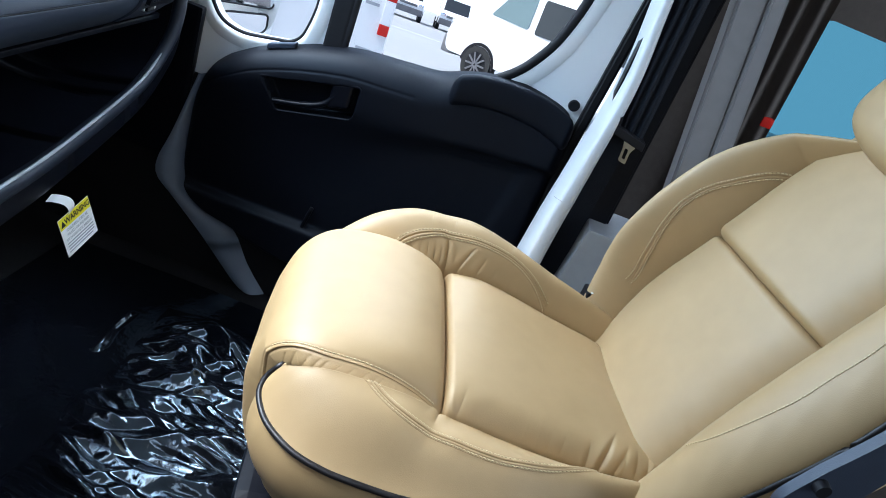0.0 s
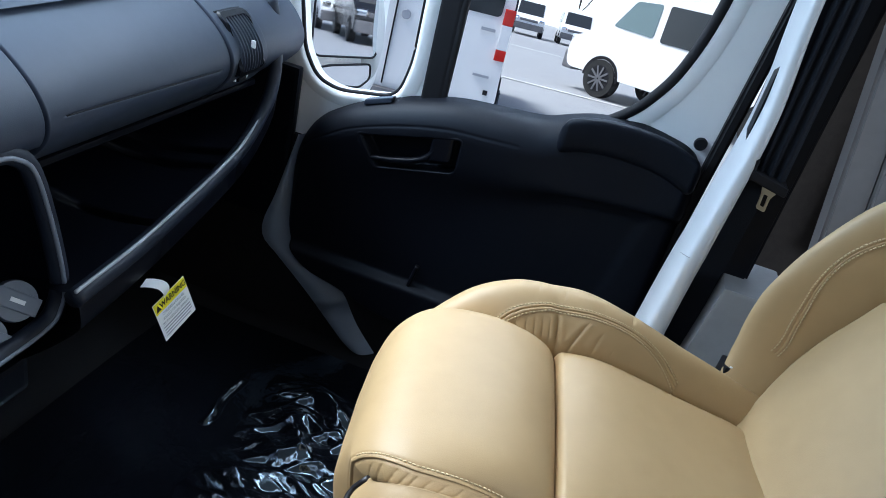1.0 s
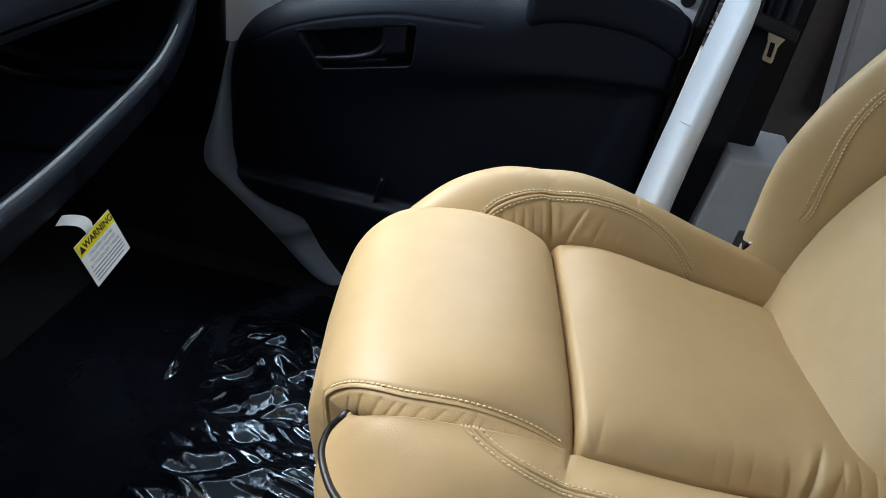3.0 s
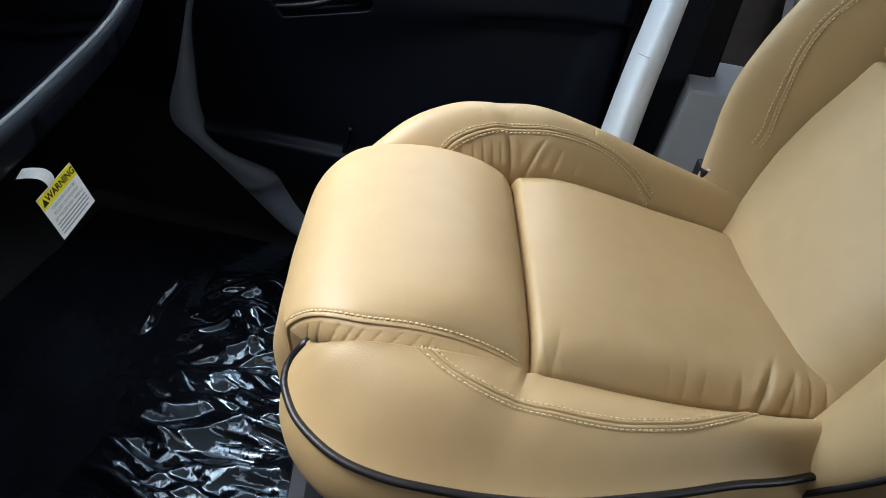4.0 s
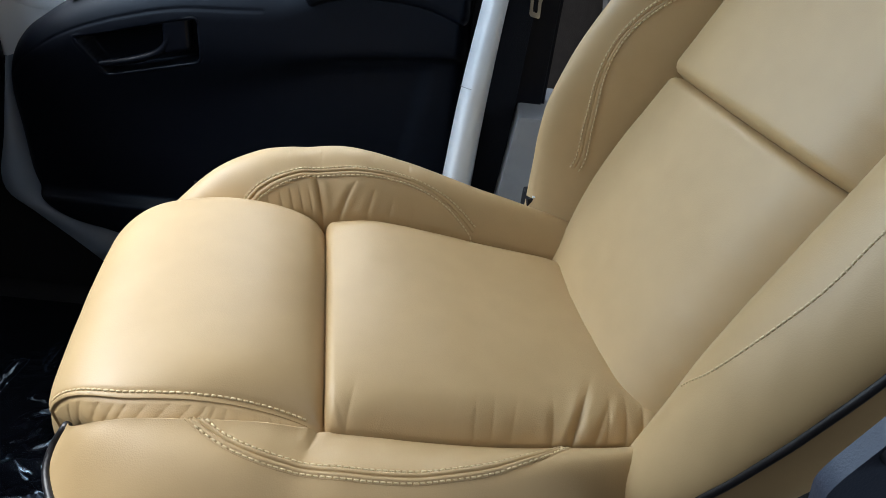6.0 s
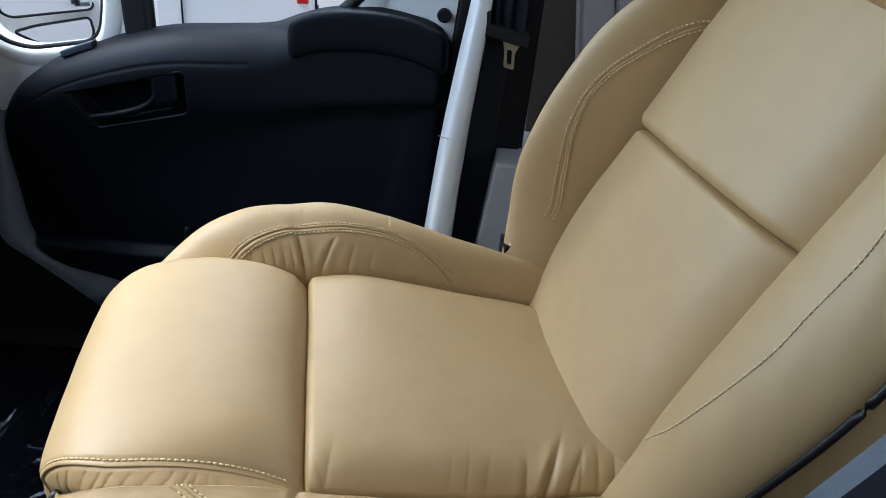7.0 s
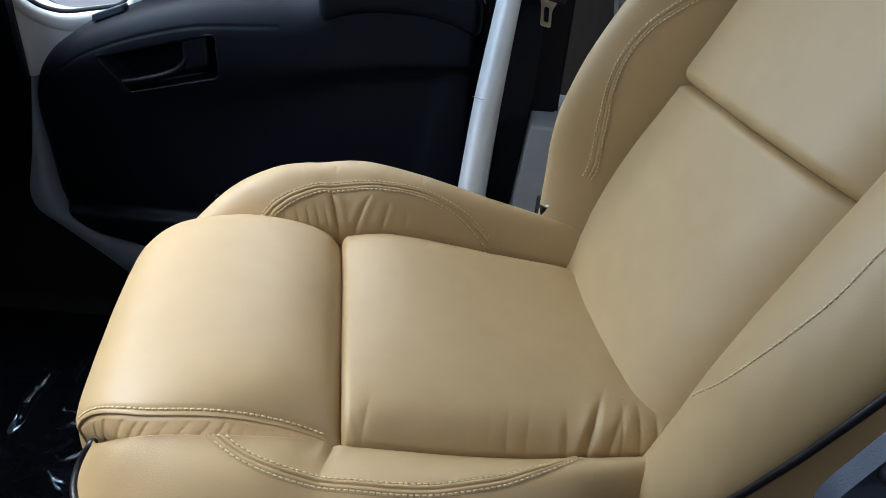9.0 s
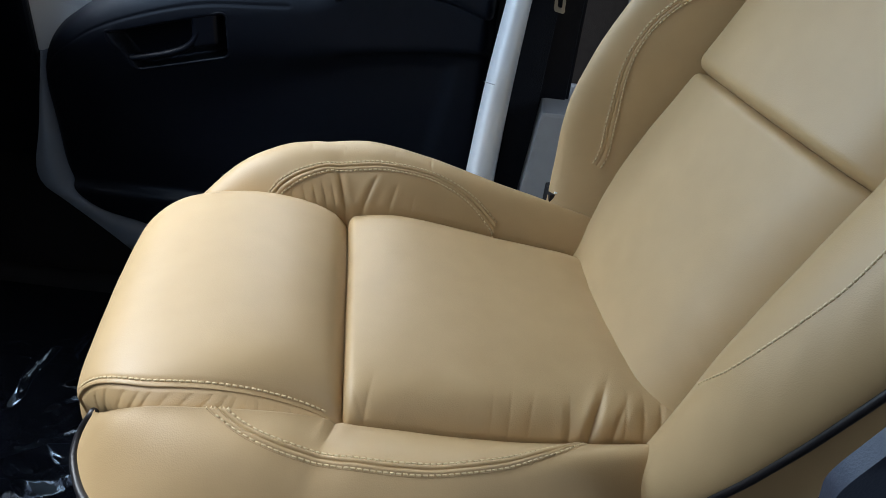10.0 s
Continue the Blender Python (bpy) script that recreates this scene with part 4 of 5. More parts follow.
def panel(name, y0, y1, z0, z1, label="", groove=None, inset=0.0, nu=60, nv=60, lean=0.0):
    def fn(s, t):
        z = z0 + (z1 - z0) * t
        s = 0.5 - 0.5 * math.cos(math.pi * s)
        y = y0 + (y1 - y0) * s + lean * (t - 0.5)
        e = min(min(s, 1 - s) * (y1 - y0), min(t, 1 - t) * (z1 - z0))
        x = face_x(z) - 0.010 + 0.010 * fold(e, 0.0022) + inset
        if groove is not None:
            x -= 0.0016 * bell(z, groove + 0.010 * (1 - s), 0.0013) * fold(max(0, min(s - 0.01, 1 - s) * (y1 - y0) - 0.022), 0.01)
        return x, y, z
    return finish(name, *grid(fn, nu, nv), DASH, dash, label)


panel("glovebox_lid", -0.112, 0.302, 0.646, 0.835, "smooth dark glovebox lid", 0.719, 0.0, 120, 190)
# black tube laid in the lid's groove in place of its shade
tube("groove_shade", [Vector((face_x(0.719 + 0.010 * (1 - k / 40)) - 0.0008, -0.112 + 0.414 * (0.075 + 0.865 * k / 40), 0.719 + 0.010 * (1 - (0.075 + 0.865 * k / 40)))) for k in range(41)], 0.0012, RUBBER, dash, "fine black groove", 6)
panel("centre_panel", -0.50, -0.1145, 0.690, 0.85, "", None, -0.0015)
panel("vent_housing", 0.3045, 0.422, 0.652, 0.835, "", None, 0.004)
panel("end_panel", 0.4245, 0.604, 0.640, 0.82, "", None, -0.012)


def top_point(s, t):
    y = -1.20 + 1.82 * s
    x = cubic(t, [0, 0.15, 0.4, 1.0], [-0.690, -0.735, -0.86, -1.28])
    z = cubic(t, [0, 0.15, 0.4, 1.0], [0.835, 0.862, 0.880, 0.860])
    return x, y, z


finish("dash_top", *grid(top_point, 50, 30), DASH, dash, "dark soft dash top")
LIPLINE = [(-0.545, -0.125, 0.487), (-0.560, 0.02, 0.490), (-0.580, 0.17, 0.498), (-0.600, 0.315, 0.510), (-0.608, 0.40, 0.530), (-0.612, 0.465, 0.570), (-0.612, 0.508, 0.630), (-0.622, 0.524, 0.72), (-0.650, 0.534, 0.80)]


def lip_line(dx, dz, n=80):
    return spline([(a + dx, b, c + dz) for a, b, c in LIPLINE], n)


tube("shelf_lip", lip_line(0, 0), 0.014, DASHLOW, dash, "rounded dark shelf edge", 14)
# the highlight along the lip, laid on as a thin pale tube
tube("lip_highlight", lip_line(0.004, 0.0132), 0.0030, HIGHLIGHT, dash, "pale satin trim line", 8)
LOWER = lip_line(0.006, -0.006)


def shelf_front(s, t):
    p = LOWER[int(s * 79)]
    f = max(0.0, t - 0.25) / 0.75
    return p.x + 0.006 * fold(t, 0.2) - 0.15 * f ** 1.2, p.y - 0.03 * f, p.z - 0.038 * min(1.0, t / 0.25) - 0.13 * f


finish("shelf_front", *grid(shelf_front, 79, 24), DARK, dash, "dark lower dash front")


LIPTOP = lip_line(-0.006, 0.008)


def shelf_floor(s, t):
    p = LIPTOP[int(s * 79)]
    return p.x - 0.27 * t, p.y - (0.05 * t if p.y > 0.3 else 0), p.z - 0.02 * math.sin(math.pi * t)


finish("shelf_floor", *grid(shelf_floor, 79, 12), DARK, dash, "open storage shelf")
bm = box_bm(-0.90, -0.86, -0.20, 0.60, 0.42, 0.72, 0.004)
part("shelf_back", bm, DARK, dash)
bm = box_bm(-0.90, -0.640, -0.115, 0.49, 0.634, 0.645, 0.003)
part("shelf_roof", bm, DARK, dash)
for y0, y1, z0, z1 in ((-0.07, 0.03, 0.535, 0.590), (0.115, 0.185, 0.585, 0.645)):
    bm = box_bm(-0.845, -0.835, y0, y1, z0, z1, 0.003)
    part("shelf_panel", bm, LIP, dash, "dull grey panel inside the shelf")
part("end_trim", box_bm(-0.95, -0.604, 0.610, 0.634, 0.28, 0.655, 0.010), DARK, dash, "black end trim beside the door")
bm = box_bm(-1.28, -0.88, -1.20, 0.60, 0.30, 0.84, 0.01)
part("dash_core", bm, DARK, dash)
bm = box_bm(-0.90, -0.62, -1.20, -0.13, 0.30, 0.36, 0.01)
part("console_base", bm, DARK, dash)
RIM = [(-0.600, -0.36, 0.700), (-0.592, -0.20, 0.700), (-0.586, -0.160, 0.692), (-0.582, -0.140, 0.665), (-0.580, -0.118, 0.58), (-0.578, -0.104, 0.49), (-0.578, -0.112, 0.450), (-0.578, -0.14, 0.430), (-0.578, -0.25, 0.422), (-0.578, -0.40, 0.420)]
tube("cubby_rim", spline(RIM, 80), 0.0032, LIP, dash, "pale satin rim of the centre cubby", 12)
tube("cubby_rim", [p + Vector((-0.012, 0.004, 0)) for p in spline(RIM, 80)], 0.013, DASHLOW, dash, "dark rim of the centre cubby", 12)


def cubby_wall(s, t):
    p = spline(RIM, 60)[int(s * 59)]
    return p.x - 0.22 * t, p.y - 0.01 * t, p.z


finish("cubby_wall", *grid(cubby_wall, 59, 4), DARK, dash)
for y, z in ((-0.150, 0.468), (-0.205, 0.440)):
    socket = new("power_socket")
    socket.parent = dash
    tagged(socket, "grey-blue round socket cap with a flat tab")
    m = Matrix.Translation((-0.618, y, z)) @ Matrix.Rotation(radians(58), 4, "Y") @ Matrix.Rotation(radians(20), 4, "X")
    bm = bmesh.new()
    bmesh.ops.create_cone(bm, cap_ends=True, segments=32, radius1=0.030, radius2=0.028, depth=0.012, matrix=m)
    part("cap", bm, CAP, socket)
    bm = box_bm(-0.030, 0.030, -0.013, 0.013, 0.005, 0.011, 0.003)
    bmesh.ops.transform(bm, matrix=m @ Matrix.Rotation(radians(40), 4, "Z"), verts=bm.verts)
    part("tab", bm, CAP, socket)
    bm = box_bm(-0.010, 0.010, -0.003, 0.003, 0.0112, 0.0116)
    bmesh.ops.transform(bm, matrix=m @ Matrix.Rotation(radians(40), 4, "Z"), verts=bm.verts)
    part("symbol", bm, PAPER, socket, "pale printed symbol")

# air vent
vent = new("air_vent")
vent.parent = dash
tagged(vent, "slatted dark air vent with a pale slider")
bm = plate_bm(corner_round([(0.318, 0.700), (0.404, 0.700), (0.406, 0.800), (0.322, 0.800)], 0.012), [corner_round([(0.325, 0.707), (0.397, 0.707), (0.399, 0.793), (0.328, 0.793)], 0.010)],
              lambda a, b, d: (face_x(b) + d, a, b), -0.004, 0.012)
part("vent_frame", bm, DARK, vent)
# solid black plate behind the slats, in place of the hollow's shade
bm = plate_bm([(0.32, 0.70), (0.40, 0.70), (0.40, 0.80), (0.32, 0.80)], [], lambda a, b, d: (face_x(b) + d, a, b), 0.0030, 0.0062)
part("vent_back", bm, RUBBER, vent, "black plate for the shaded vent hollow")
for k in range(8):
    y = 0.3305 + 0.0091 * k
    verts, faces = grid(lambda s, t: (face_x(0.706 + 0.088 * s) + 0.0060 + 0.0045 * t, y, 0.706 + 0.088 * s), 10, 1)
    v2, f2 = grid(lambda s, t: (face_x(0.706 + 0.088 * s) + 0.0060 + 0.0045 * t, y + 0.0017, 0.706 + 0.088 * s), 10, 1)
    nv = len(verts)
    faces = faces + [tuple(nv + i for i in f) for f in f2] + [(2 * i + 1, 2 * i + 3, nv + 2 * i + 3, nv + 2 * i + 1) for i in range(10)]
    finish("slat", verts + v2, faces, BRACKET, vent, smooth=False)
bm = box_bm(face_x(0.752) + 0.008, face_x(0.752) + 0.016, 0.3655, 0.3695, 0.744, 0.758, 0.0015)
part("slider", bm, PAPER, vent, "pale slider")
bm = box_bm(face_x(0.687) - 0.002, face_x(0.687) + 0.009, 0.342, 0.368, 0.683, 0.691, 0.0025)
part("thumb_wheel", bm, DARK, vent, "small black thumb wheel")
for y in (0.336, 0.374):
    bm = box_bm(face_x(0.687) + 0.001, face_x(0.687) + 0.006, y - 0.0025, y + 0.0025, 0.684, 0.690, 0.0015)
    part("wheel_mark", bm, PAPER, vent, "small pale mark")

# ---- warning tag under the dash ----
TAG = Matrix.LocRotScale((-0.607, 0.226, 0.370), Euler((radians(73.9), radians(-11.2), radians(80.0))), None)
tag = group("warning_tag", TAG, "yellow and white warning tag hanging under the dash", "tag")
TW, TH = 0.0843, 0.0725


def letters(text, size, x, y, material, name, label):
    """Flat lettering turned into a mesh on the card."""
    cu = bpy.data.curves.new("lettering", "FONT")
    cu.body, cu.size, cu.align_x, cu.align_y = text, size, "CENTER", "CENTER"
    cu.extrude = 0.0001
    cu.offset = 0.00034 if size > 0.01 else 0.0
    tmp = new("lettering", cu)
    me = bpy.data.meshes.new_from_object(tmp.evaluated_get(bpy.context.evaluated_depsgraph_get()))
    bpy.data.objects.remove(tmp)
    bpy.data.curves.remove(cu)
    me.materials.clear()
    me.materials.append(material)
    me.transform(Matrix.Translation((x, y, 0.0012)))
    ob = new(name, me)
    ob.parent = tag
    return tagged(ob, label)


part("card", box_bm(-TW / 2, TW / 2, -TH / 2, TH / 2, -0.0004, 0.0004), PAPER, tag, "white card")
part("yellow_band", box_bm(-TW / 2 + 0.0008, TW / 2 - 0.0008, TH / 2 - 0.0205, TH / 2 - 0.0008, 0.0004, 0.0007), YELLOW, tag, "yellow heading band")
letters("WARNING", 0.0142, 0.0068, TH / 2 - 0.0105, INK, "heading", "black word WARNING")
bm = bmesh.new()
tri = [bm.verts.new((-TW / 2 + 0.003 + a, TH / 2 - 0.0165 + b, 0.0012)) for a, b in ((0, 0), (0.0125, 0), (0.00625, 0.0115))]
bm.faces.new(tri)
part("triangle", bm, INK, tag, "black warning triangle")
for k, text in enumerate(("CHILDREN CAN BE", "KILLED OR INJURED", "BY PASSENGER AIRBAG")):
    letters(text, 0.0068, 0, TH / 2 - 0.0262 - 0.0082 * k, GREYINK, "text_line", "dark grey lettering")
for k in range(4):
    part("text_bar", box_bm(-0.036, 0.036 - 0.006 * (k == 3), -0.0145 - 0.0052 * k, -0.0125 - 0.0052 * k, 0.0004, 0.0008), GREYINK, tag, "grey line of small print")
strap_line = [(-0.006, TH / 2 - 0.002, 0.001), (-0.008, TH / 2 + 0.010, 0.006), (-0.012, TH / 2 + 0.022, 0.004), (-0.019, TH / 2 + 0.030, -0.006), (-0.026, TH / 2 + 0.034, -0.016)]
sl = spline(strap_line, 24)
finish("strap", *grid(lambda s, t: (sl[int(s * 23)].x + 0.018 * (t - 0.5), sl[int(s * 23)].y + 0.004 * (t - 0.5), sl[int(s * 23)].z), 23, 2), PAPER, tag, "white paper strap")

# ---- film on the floor ----
FOLDS = random.Random(21)
CREASES = []
for k in range(9):
    turn = FOLDS.gauss(radians(82), radians(26))
    CREASES.append((math.cos(turn), math.sin(turn), FOLDS.uniform(5, 9) * (1 + 0.34 * k), FOLDS.uniform(0, 6)))


def film_height(x, y):
    """Flat film that gathers into long creases in front of the seat, with one fold beyond them."""
    p = Vector((x * 4, y * 4, 0))
    wx = x + 0.045 * noise.noise(p) + 0.012 * noise.noise(p * 3.1)
    wy = y + 0.045 * noise.noise(p + Vector((7, 3, 1))) + 0.012 * noise.noise(p * 3.1 + Vector((2, 9, 4)))
    h = 0.0
    for k, (cx, cy, f, ph) in enumerate(CREASES):
        u = (wx * cx + wy * cy) * f + ph
        u = abs(u - math.floor(u) - 0.5)
        gate = min(1.0, max(0.0, (0.26 - 0.01 * k) + 1.9 * noise.noise(p * 1.2 + Vector((3.7 * k, 1.3, k)))))
        h += gate * max(0.0, u - 0.20) / f * 0.60
    patch = fold(max(0, wx + 0.460), 0.13) * fold(max(0, 0.40 - wy), 0.14)
    edge = 0.018 * bell(wx, -0.520, 0.005) * fold(max(0, y - 0.20), 0.07) * fold(max(0, 0.37 - y), 0.06)
    return 0.008 + patch * h + edge + 0.004 * noise.noise(p * 0.9)


def film_point(s, t):
    x, y = -0.80 + 0.82 * s, -0.35 + 0.90 * t
    return x, y, max(film_height(x, y), 0.003)


film_thing = group("floor_film", VAN, "crumpled glossy black protective film on the floor", "floor film")
for nm, a, b, n, lb in (("flat_sheet", 0.0, 0.40, 100, "mostly flat black film in the footwell"), ("crumpled_sheet", 0.40, 1.0, 190, "crumpled glossy film in front of the seat")):
    finish(nm, *grid(lambda s, t: film_point(a + (b - a) * s, t), n, 260), FILM, film_thing, lb)
# pale papers and a dark rail beside the seat base
rail = group("seat_rail", Matrix.Identity(4), "black steel seat rail on the floor", "seat rail")
part("rail_bar", box_bm(-0.30, 0.34, -0.17, -0.13, 0.012, 0.045, 0.006), DARK, rail)
paper = part("paper_leaflet", box_bm(-0.215, -0.11, -0.01, 0.12, 0.030, 0.034, 0.001), PAPER)
tagged(paper, "pale leaflet lying on the floor film", "leaflet")

# ---- outside ----
SLOPE_Y, SLOPE_Z = [-300, 1, 5.3, 15.5, 45, 300], [-0.85, -0.85, -1.25, -2.65, -7.5, -49.5]


def ground_z(y):
    """The lot falls away from the van."""
    return float(np.interp(y, SLOPE_Y, SLOPE_Z))


bm = bmesh.new()
rows = []
for y in (-300, -40, -5, 1.0, 5.3, 10, 15.5, 20, 45, 80, 160, 300):
    rows.append([bm.verts.new((x, y, ground_z(y))) for x in (-300, -60, -15, 15, 60, 300)])
for a, b in zip(rows, rows[1:]):
    for i in range(5):
        bm.faces.new((a[i], a[i + 1], b[i + 1], b[i]))
ob = part("ground", bm, ASPHALT)
tagged(ob, "grey asphalt parking lot", "ground", kind="structure")
for y, x0, x1, w in ((13.0, -14, 2.6, 0.16), (27, -20, 18, 0.2)):
    bm = bmesh.new()
    vs = [bm.verts.new((x, yy, ground_z(yy) + 0.012)) for x, yy in ((x0, y), (x1, y), (x1, y + w), (x0, y + w))]
    bm.faces.new(vs)
    ob = part("parking_line", bm, LINE)
    tagged(ob, "worn white painted parking line", "parking line", kind="structure")
# pale overcast distance: a backdrop wall with the sky's brightness put in as glow
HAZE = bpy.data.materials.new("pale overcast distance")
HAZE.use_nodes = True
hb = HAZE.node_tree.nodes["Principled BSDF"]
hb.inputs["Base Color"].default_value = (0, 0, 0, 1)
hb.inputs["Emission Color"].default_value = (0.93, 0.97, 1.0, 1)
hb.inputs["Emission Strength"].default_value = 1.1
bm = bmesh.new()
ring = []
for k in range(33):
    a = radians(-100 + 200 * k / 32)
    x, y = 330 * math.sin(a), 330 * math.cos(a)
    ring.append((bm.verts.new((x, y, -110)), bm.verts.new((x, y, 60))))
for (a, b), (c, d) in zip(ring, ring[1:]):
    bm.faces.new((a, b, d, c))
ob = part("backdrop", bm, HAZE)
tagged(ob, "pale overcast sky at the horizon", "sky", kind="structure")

SIDE = [(-2.65, 0.42), (-2.70, 0.80), (-2.62, 1.02), (-2.05, 1.22), (-1.52, 1.95), (-1.25, 2.18), (-0.9, 2.24), (2.55, 2.24), (2.66, 2.10), (2.70, 0.55), (2.62, 0.40)]


def make_van(m, paint, label, passenger=True):
    """A van whose nose points to -x, standing on z = 0."""
    v = group("parked_van", m, label, "van", "parked vans")
    half = 0.98
    bm = plate_bm(corner_round(SIDE, 0.18, 5), [], lambda a, b, d: (a, d * (1 - 0.06 * max(0, b - 1.2)), b), -half, half)
    part("body", bm, paint, v)
    for side in (1, -1):
        def put(a, b, d, side=side):
            return (a, side * (half * (1 - 0.06 * max(0, b - 1.2)) + d), b)
        win = corner_round([(-1.78, 1.36), (-1.42, 1.88), (-0.86, 1.92), (-0.86, 1.32)], 0.07)
        part("cab_window", plate_bm(win, [], put, -0.01, 0.006), TINT if not passenger else BLUEPANE, v, "pale side glass")
        if passenger:
            for a, b in ((-0.70, 0.38), (0.46, 1.50), (1.58, 2.50)):
                win = corner_round([(a, 1.28), (a, 1.93), (b, 1.93), (b, 1.28)], 0.06)
                part("side_window", plate_bm(win, [], put, -0.01, 0.006), TINT, v, "dark tinted side glass")
        for z0, z1, mt, nm, lb in ((0.96, 1.05, RED, "tail_lamp", "red tail lamp"), (1.05, 1.25, WHITE, "lamp_lens", "white lamp lens"), (1.25, 1.38, RED, "tail_lamp", "red tail lamp")):
            part(nm, box_bm(2.60, 2.716, side * 0.925 - 0.045, side * 0.925 + 0.045, z0, z1, 0.008), mt, v, lb)
        bm = box_bm(-2.72, -2.50, side * 0.78 - 0.16, side * 0.78 + 0.16, 0.86, 1.04, 0.05)
        part("headlight", bm, MIRROR, v, "clear headlight")
        for x in (-1.75, 1.65):
            wheel = new("wheel")
            wheel.parent = v
            turn = Matrix.Translation((x, side * 0.90, 0.36)) @ Matrix.Rotation(radians(90), 4, "X")
            bm = bmesh.new()
            bmesh.ops.create_cone(bm, cap_ends=True, segments=32, radius1=0.36, radius2=0.36, depth=0.22, matrix=turn)
            part("tyre", bm, TYRE, wheel)
            # dark disc that stands for the shade between the spokes
            bm = bmesh.new()
            bmesh.ops.create_cone(bm, cap_ends=True, segments=28, radius1=0.25, radius2=0.25, depth=0.224, matrix=turn)
            part("spoke_gap_shade", bm, RUBBER, wheel)
            bm = bmesh.new()
            for k in range(10):
                bmesh.ops.create_cube(bm, size=1, matrix=turn @ Matrix.Rotation(TAU * k / 10, 4, "Z") @ Matrix.Translation((0.13, 0, 0)) @ Matrix.Diagonal((0.22, 0.035, 0.26, 1)))
            part("rim", bm, ALLOY, wheel, "dark spoked alloy rim")
            arch = [(x + 0.43 * math.cos(TAU * k / 24), 0.36 + 0.43 * math.sin(TAU * k / 24)) for k in range(13)]
            arch2 = [(x + 0.37 * math.cos(TAU * k / 24), 0.36 + 0.37 * math.sin(TAU * k / 24)) for k in range(12, -1, -1)]
            part("wheel_arch", plate_bm(arch + arch2, [], put, -0.02, 0.012), RUBBER, v)
    # windscreen, rear glass, bumpers
    bm = bmesh.new()
    vs = [bm.verts.new(p) for p in ((-2.06, -0.80, 1.235), (-2.06, 0.80, 1.235), (-1.53, 0.76, 1.955), (-1.53, -0.76, 1.955))]
    bm.faces.new(vs)
    bmesh.ops.translate(bm, vec=(-0.014, 0, 0.010), verts=bm.verts)
    part("windscreen", bm, TINT, v, "dark windscreen")
    for y0, y1 in ((-0.86, -0.03), (0.03, 0.86)):
        bm = plate_bm(corner_round([(y0, 1.30), (y0, 1.98), (y1, 1.98), (y1, 1.30)], 0.05), [], lambda a, b, d: (2.66 + d, a, b), 0.0, 0.03)
        part("rear_window", bm, TINT, v, "dark tinted rear glass")
    part("door_gap", box_bm(2.66, 2.706, -0.006, 0.006, 0.55, 2.05), RUBBER, v)
    part("bumper", box_bm(2.58, 2.76, -0.96, 0.96, 0.34, 0.52, 0.04), ALLOY, v, "dark rear bumper")
    part("bumper", box_bm(-2.78, -2.50, -0.95, 0.95, 0.36, 0.72, 0.06), ALLOY, v, "dark front bumper")
    for y0, y1, z0, z1 in ((0.72, 0.84, 1.175, 1.20), (0.74, 0.88, 0.80, 0.82)):
        part("badge_bar", box_bm(2.695, 2.708, y0, y1, z0, z1), GREYINK, v, "small grey lettering bar")
    bm = bmesh.new()
    bmesh.ops.create_cone(bm, cap_ends=True, segments=20, radius1=0.04, radius2=0.035, depth=0.012, matrix=Matrix.Translation((2.705, 0.09, 1.145)) @ Matrix.Rotation(radians(90), 4, "Y"))
    part("round_badge", bm, GREYINK, v, "round grey badge")
    part("latch", box_bm(2.69, 2.712, 0.86, 0.90, 0.66, 0.70, 0.006), RUBBER, v, "black door latch")
    for y in (-0.50, 0.50):
        part("bumper_step", box_bm(2.70, 2.74, y - 0.05, y + 0.05, 0.54, 0.56, 0.004), RUBBER, v)
    part("grille", box_bm(-2.735, -2.60, -0.55, 0.55, 0.84, 0.98, 0.02), ALLOY, v, "dark grille")
    return v


def stand(x, y, turn):
    fall = math.degrees(math.atan((ground_z(y + 2) - ground_z(y - 2)) / 4))
    return pose(x, y, ground_z(y), fall, 0, 0) @ pose(0, 0, 0, 0, 0, turn)


BLUEPANE = mat("pale reflecting glass", (0.13, 0.19, 0.20), 0.08)
BLACKPAINT = textured("black car paint", (0.008, 0.008, 0.010), (0.014, 0.014, 0.016), 5, (0.15, 0.25))
REDPAINT = textured("red car paint", (0.35, 0.02, 0.02), (0.42, 0.03, 0.03), 5, (0.2, 0.3))
first = make_van(stand(-1.05, 8.0, -90), WHITE, "white high-roof van parked with its rear doors this way")
for x, y, turn in ((3.87, 13.1, -45), (1.6, 47.5, 88), (4.6, 48.0, 88), (-2.0, 48, 88)):
    copy_thing(first, stand(x, y, turn))
dark = make_van(stand(22.5, 8.4, 8), BLACKPAINT, "black van parked in a row on the lot")
copy_thing(first, stand(27.5, 8.6, 8))
copy_thing(first, stand(40, 9.5, 8))
third = make_van(stand(20.0, 10.0, 8), REDPAINT, "dark red van parked in a row on the lot", False)

# bare winter trees on the horizon
rng = random.Random(5)


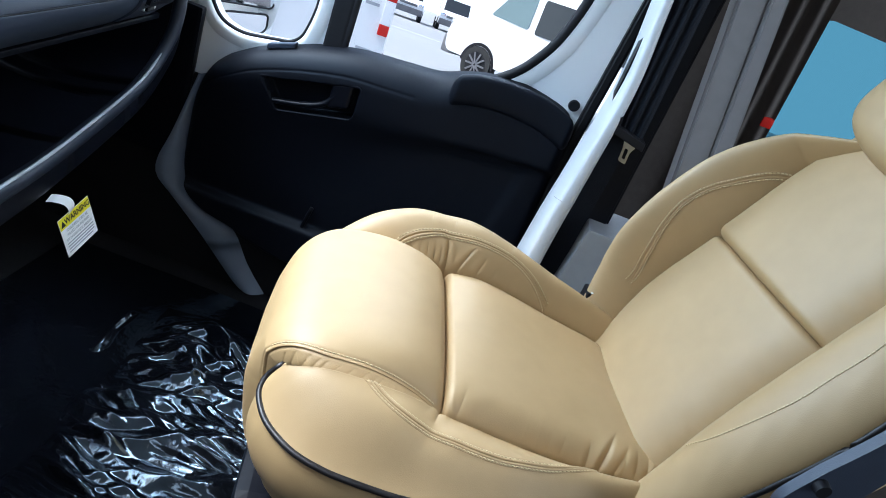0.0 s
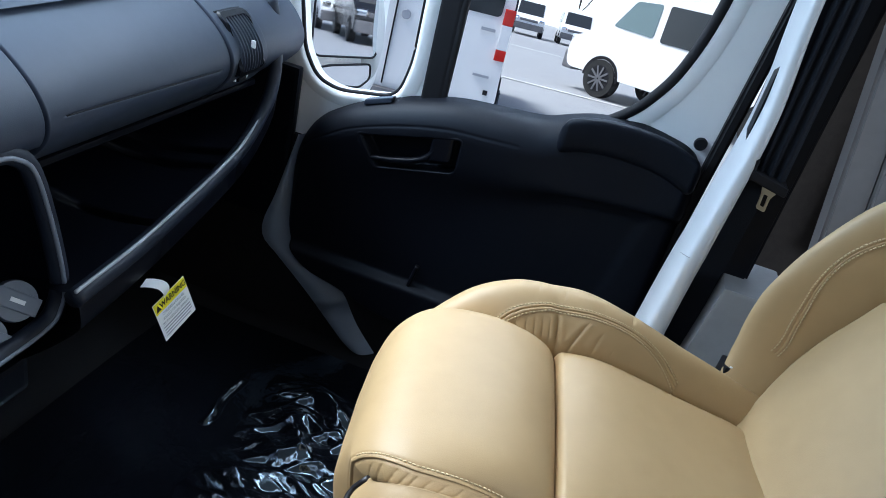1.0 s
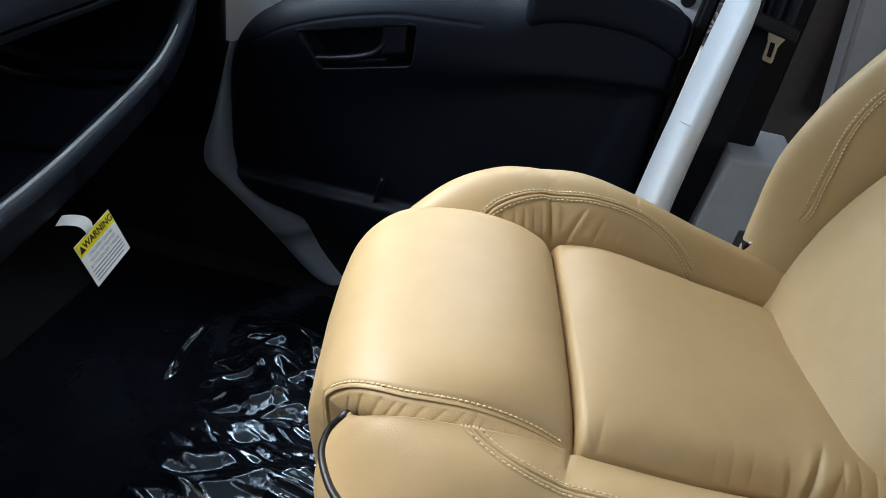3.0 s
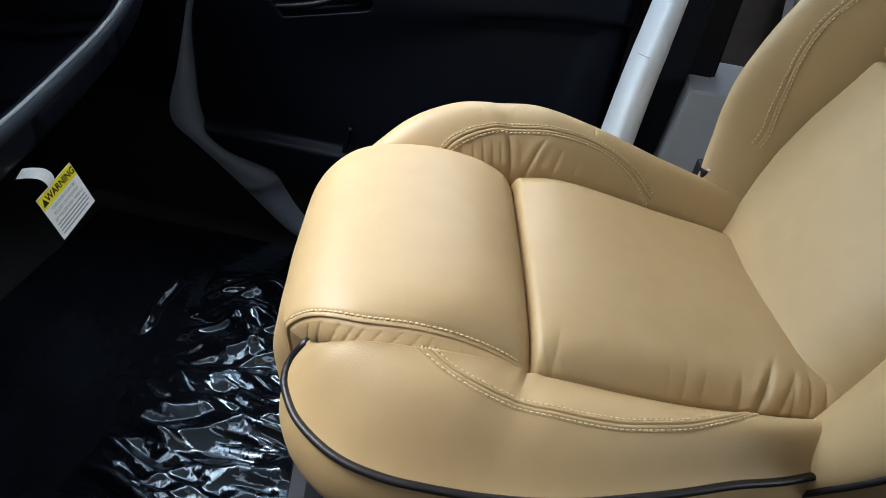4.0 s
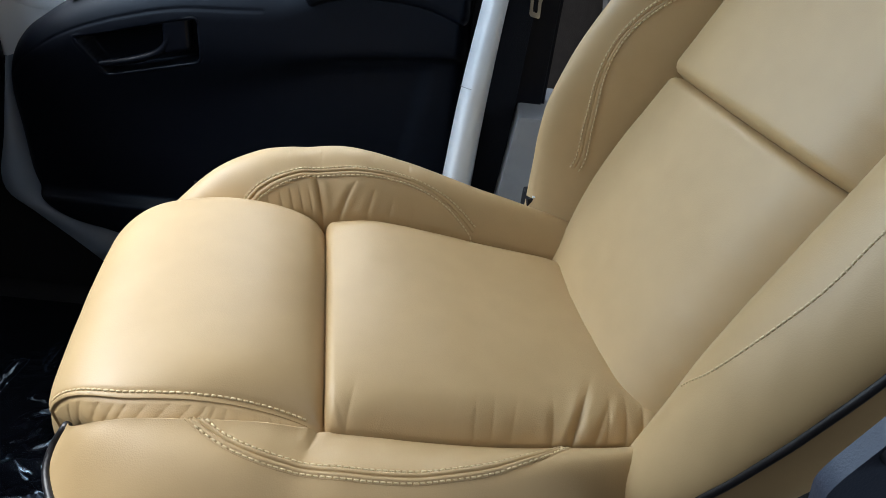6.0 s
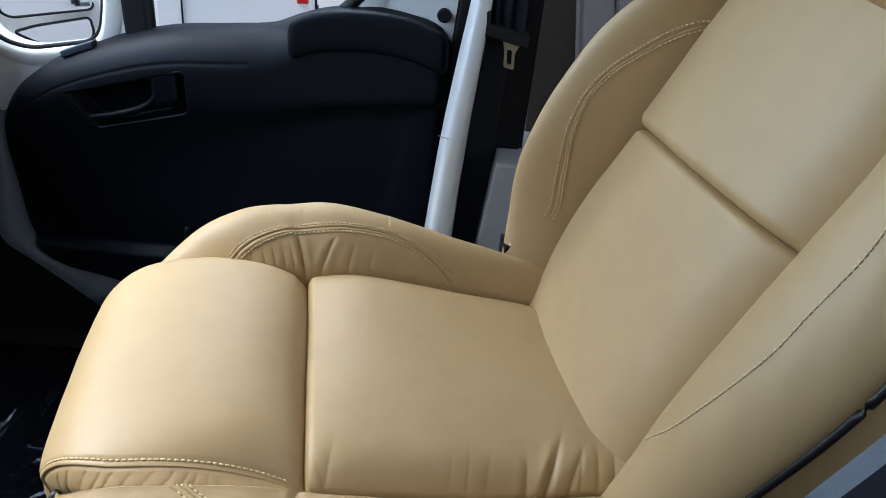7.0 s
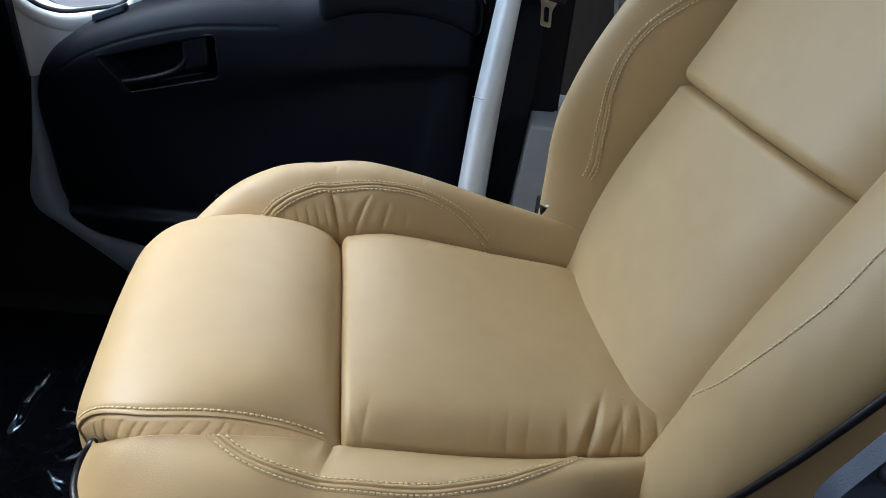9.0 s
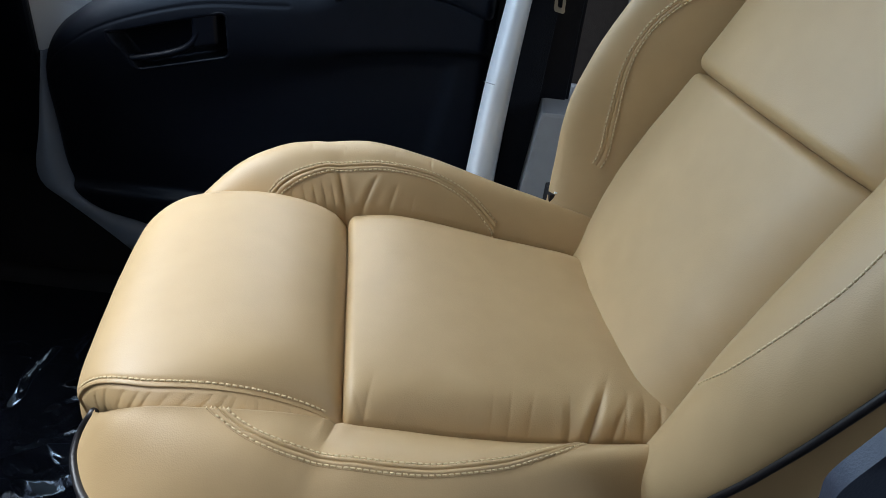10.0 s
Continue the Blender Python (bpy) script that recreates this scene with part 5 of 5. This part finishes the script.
def bare_tree(m, height):
    verts, faces = [], []

    def limb(p, d, length, r, depth):
        q = p + d * length
        v, f = tube_data([p, p.lerp(q, 0.5) + Vector((rng.uniform(-1, 1), rng.uniform(-1, 1), 0)) * length * 0.04, q], r, 4)
        k = len(verts)
        verts.extend(v)
        faces.extend(tuple(k + i for i in a) for a in f)
        if depth:
            for _ in range(4 if depth > 1 else 5):
                e = (d + Vector((rng.uniform(-1, 1), rng.uniform(-1, 1), rng.uniform(-0.2, 0.6))) * 0.75).normalized()
                limb(p.lerp(q, rng.uniform(0.5, 1.0)), e, length * rng.uniform(0.5, 0.75), r * 0.5, depth - 1)
    limb(Vector((0, 0, 0)), Vector((0, 0, 1)), height * 0.42, height * 0.014, 3)
    t = group("bare_tree", m, "leafless winter tree beyond the parking lot", "tree", "bare trees")
    finish("branches", verts, faces, BARK, t)
    return t


tree = bare_tree(stand(9, 95, 0), 11)
for x, y, s in ((3, 100, 40), (16, 92, 90), (24, 105, 200), (-7, 98, 300), (-22, 110, 20), (60, 40, 120), (66, 46, 10), (58, 30, 70), (72, 36, 200), (64, 24, 260)):
    copy_thing(tree, stand(x, y, s))

# ---- door mirror ----
mirror = group("door_mirror", VAN, "white van door mirror with a large and a small glass", "mirror")


def glass_plate(name, ring, y, normal, label):
    """A mirror glass set at its own angle round the middle of its outline."""
    c = Vector((sum(a for a, b in ring) / len(ring), y, sum(b for a, b in ring) / len(ring)))
    n = normal.normalized()
    bm = bmesh.new()
    vs = []
    seen = Vector((0.10, -0.80, 1.10))
    for a, b in ring:
        way = Vector((a, y, b)) - seen
        vs.append(bm.verts.new(seen + way * ((c - seen).dot(n) / way.dot(n))))
    bm.faces.new(vs)
    part(name, bm, MIRROR, mirror, label)
    tube("glass_rim", [seen + (Vector((a, y, b)) - seen) * ((c - seen).dot(n) / (Vector((a, y, b)) - seen).dot(n)) for a, b in ring], 0.003, RUBBER, mirror, "black rim of the glass", 6, closed=True)


N1 = Vector((1.25, -0.45, 0.145))
glass_plate("mirror_glass", corner_round([(-0.742, 0.600), (-0.722, 0.592), (-0.563, 0.628), (-0.556, 0.664), (-0.580, 0.86), (-0.755, 0.86)], 0.012), 0.95, N1, "large flat mirror glass")
glass_plate("mirror_glass", corner_round([(-0.722, 0.560), (-0.680, 0.578), (-0.570, 0.610), (-0.566, 0.572), (-0.592, 0.542), (-0.655, 0.530)], 0.012), 0.95, Vector((1.22, -0.38, 0.10)), "small wide-angle mirror glass")
bm = bmesh.new()
seen, face_n, mid = Vector((0.10, -0.80, 1.10)), N1.normalized(), Vector((-0.655, 0.97, 0.70))
vs = []
for a, b in corner_round([(-0.800, 0.48), (-0.800, 0.92), (-0.530, 0.92), (-0.522, 0.66), (-0.530, 0.54), (-0.60, 0.49)], 0.04):
    way = Vector((a, 0.95, b)) - seen
    vs.append(bm.verts.new(seen + way * ((mid - seen).dot(face_n) / way.dot(face_n))))
bm.faces.new(vs)
bmesh.ops.solidify(bm, geom=bm.faces[:], thickness=0.02)
bmesh.ops.translate(bm, vec=-face_n * 0.03, verts=bm.verts)
part("mirror_face", bm, WHITE, mirror, "white mirror housing face")
shell = corner_round([(-0.790, 0.50), (-0.80, 0.90), (-0.60, 0.92), (-0.535, 0.66), (-0.545, 0.54), (-0.62, 0.49)], 0.05)
bm = plate_bm(shell, [], lambda a, b, d: (a - 0.8 * (d - 1.0), d, b), 1.06, 1.16)
part("mirror_shell", bm, WHITE, mirror, "white mirror shell")
part("mirror_arm", box_bm(-0.72, -0.64, 0.70, 1.06, 0.46, 0.52, 0.02), RUBBER, mirror, "black mirror arm")
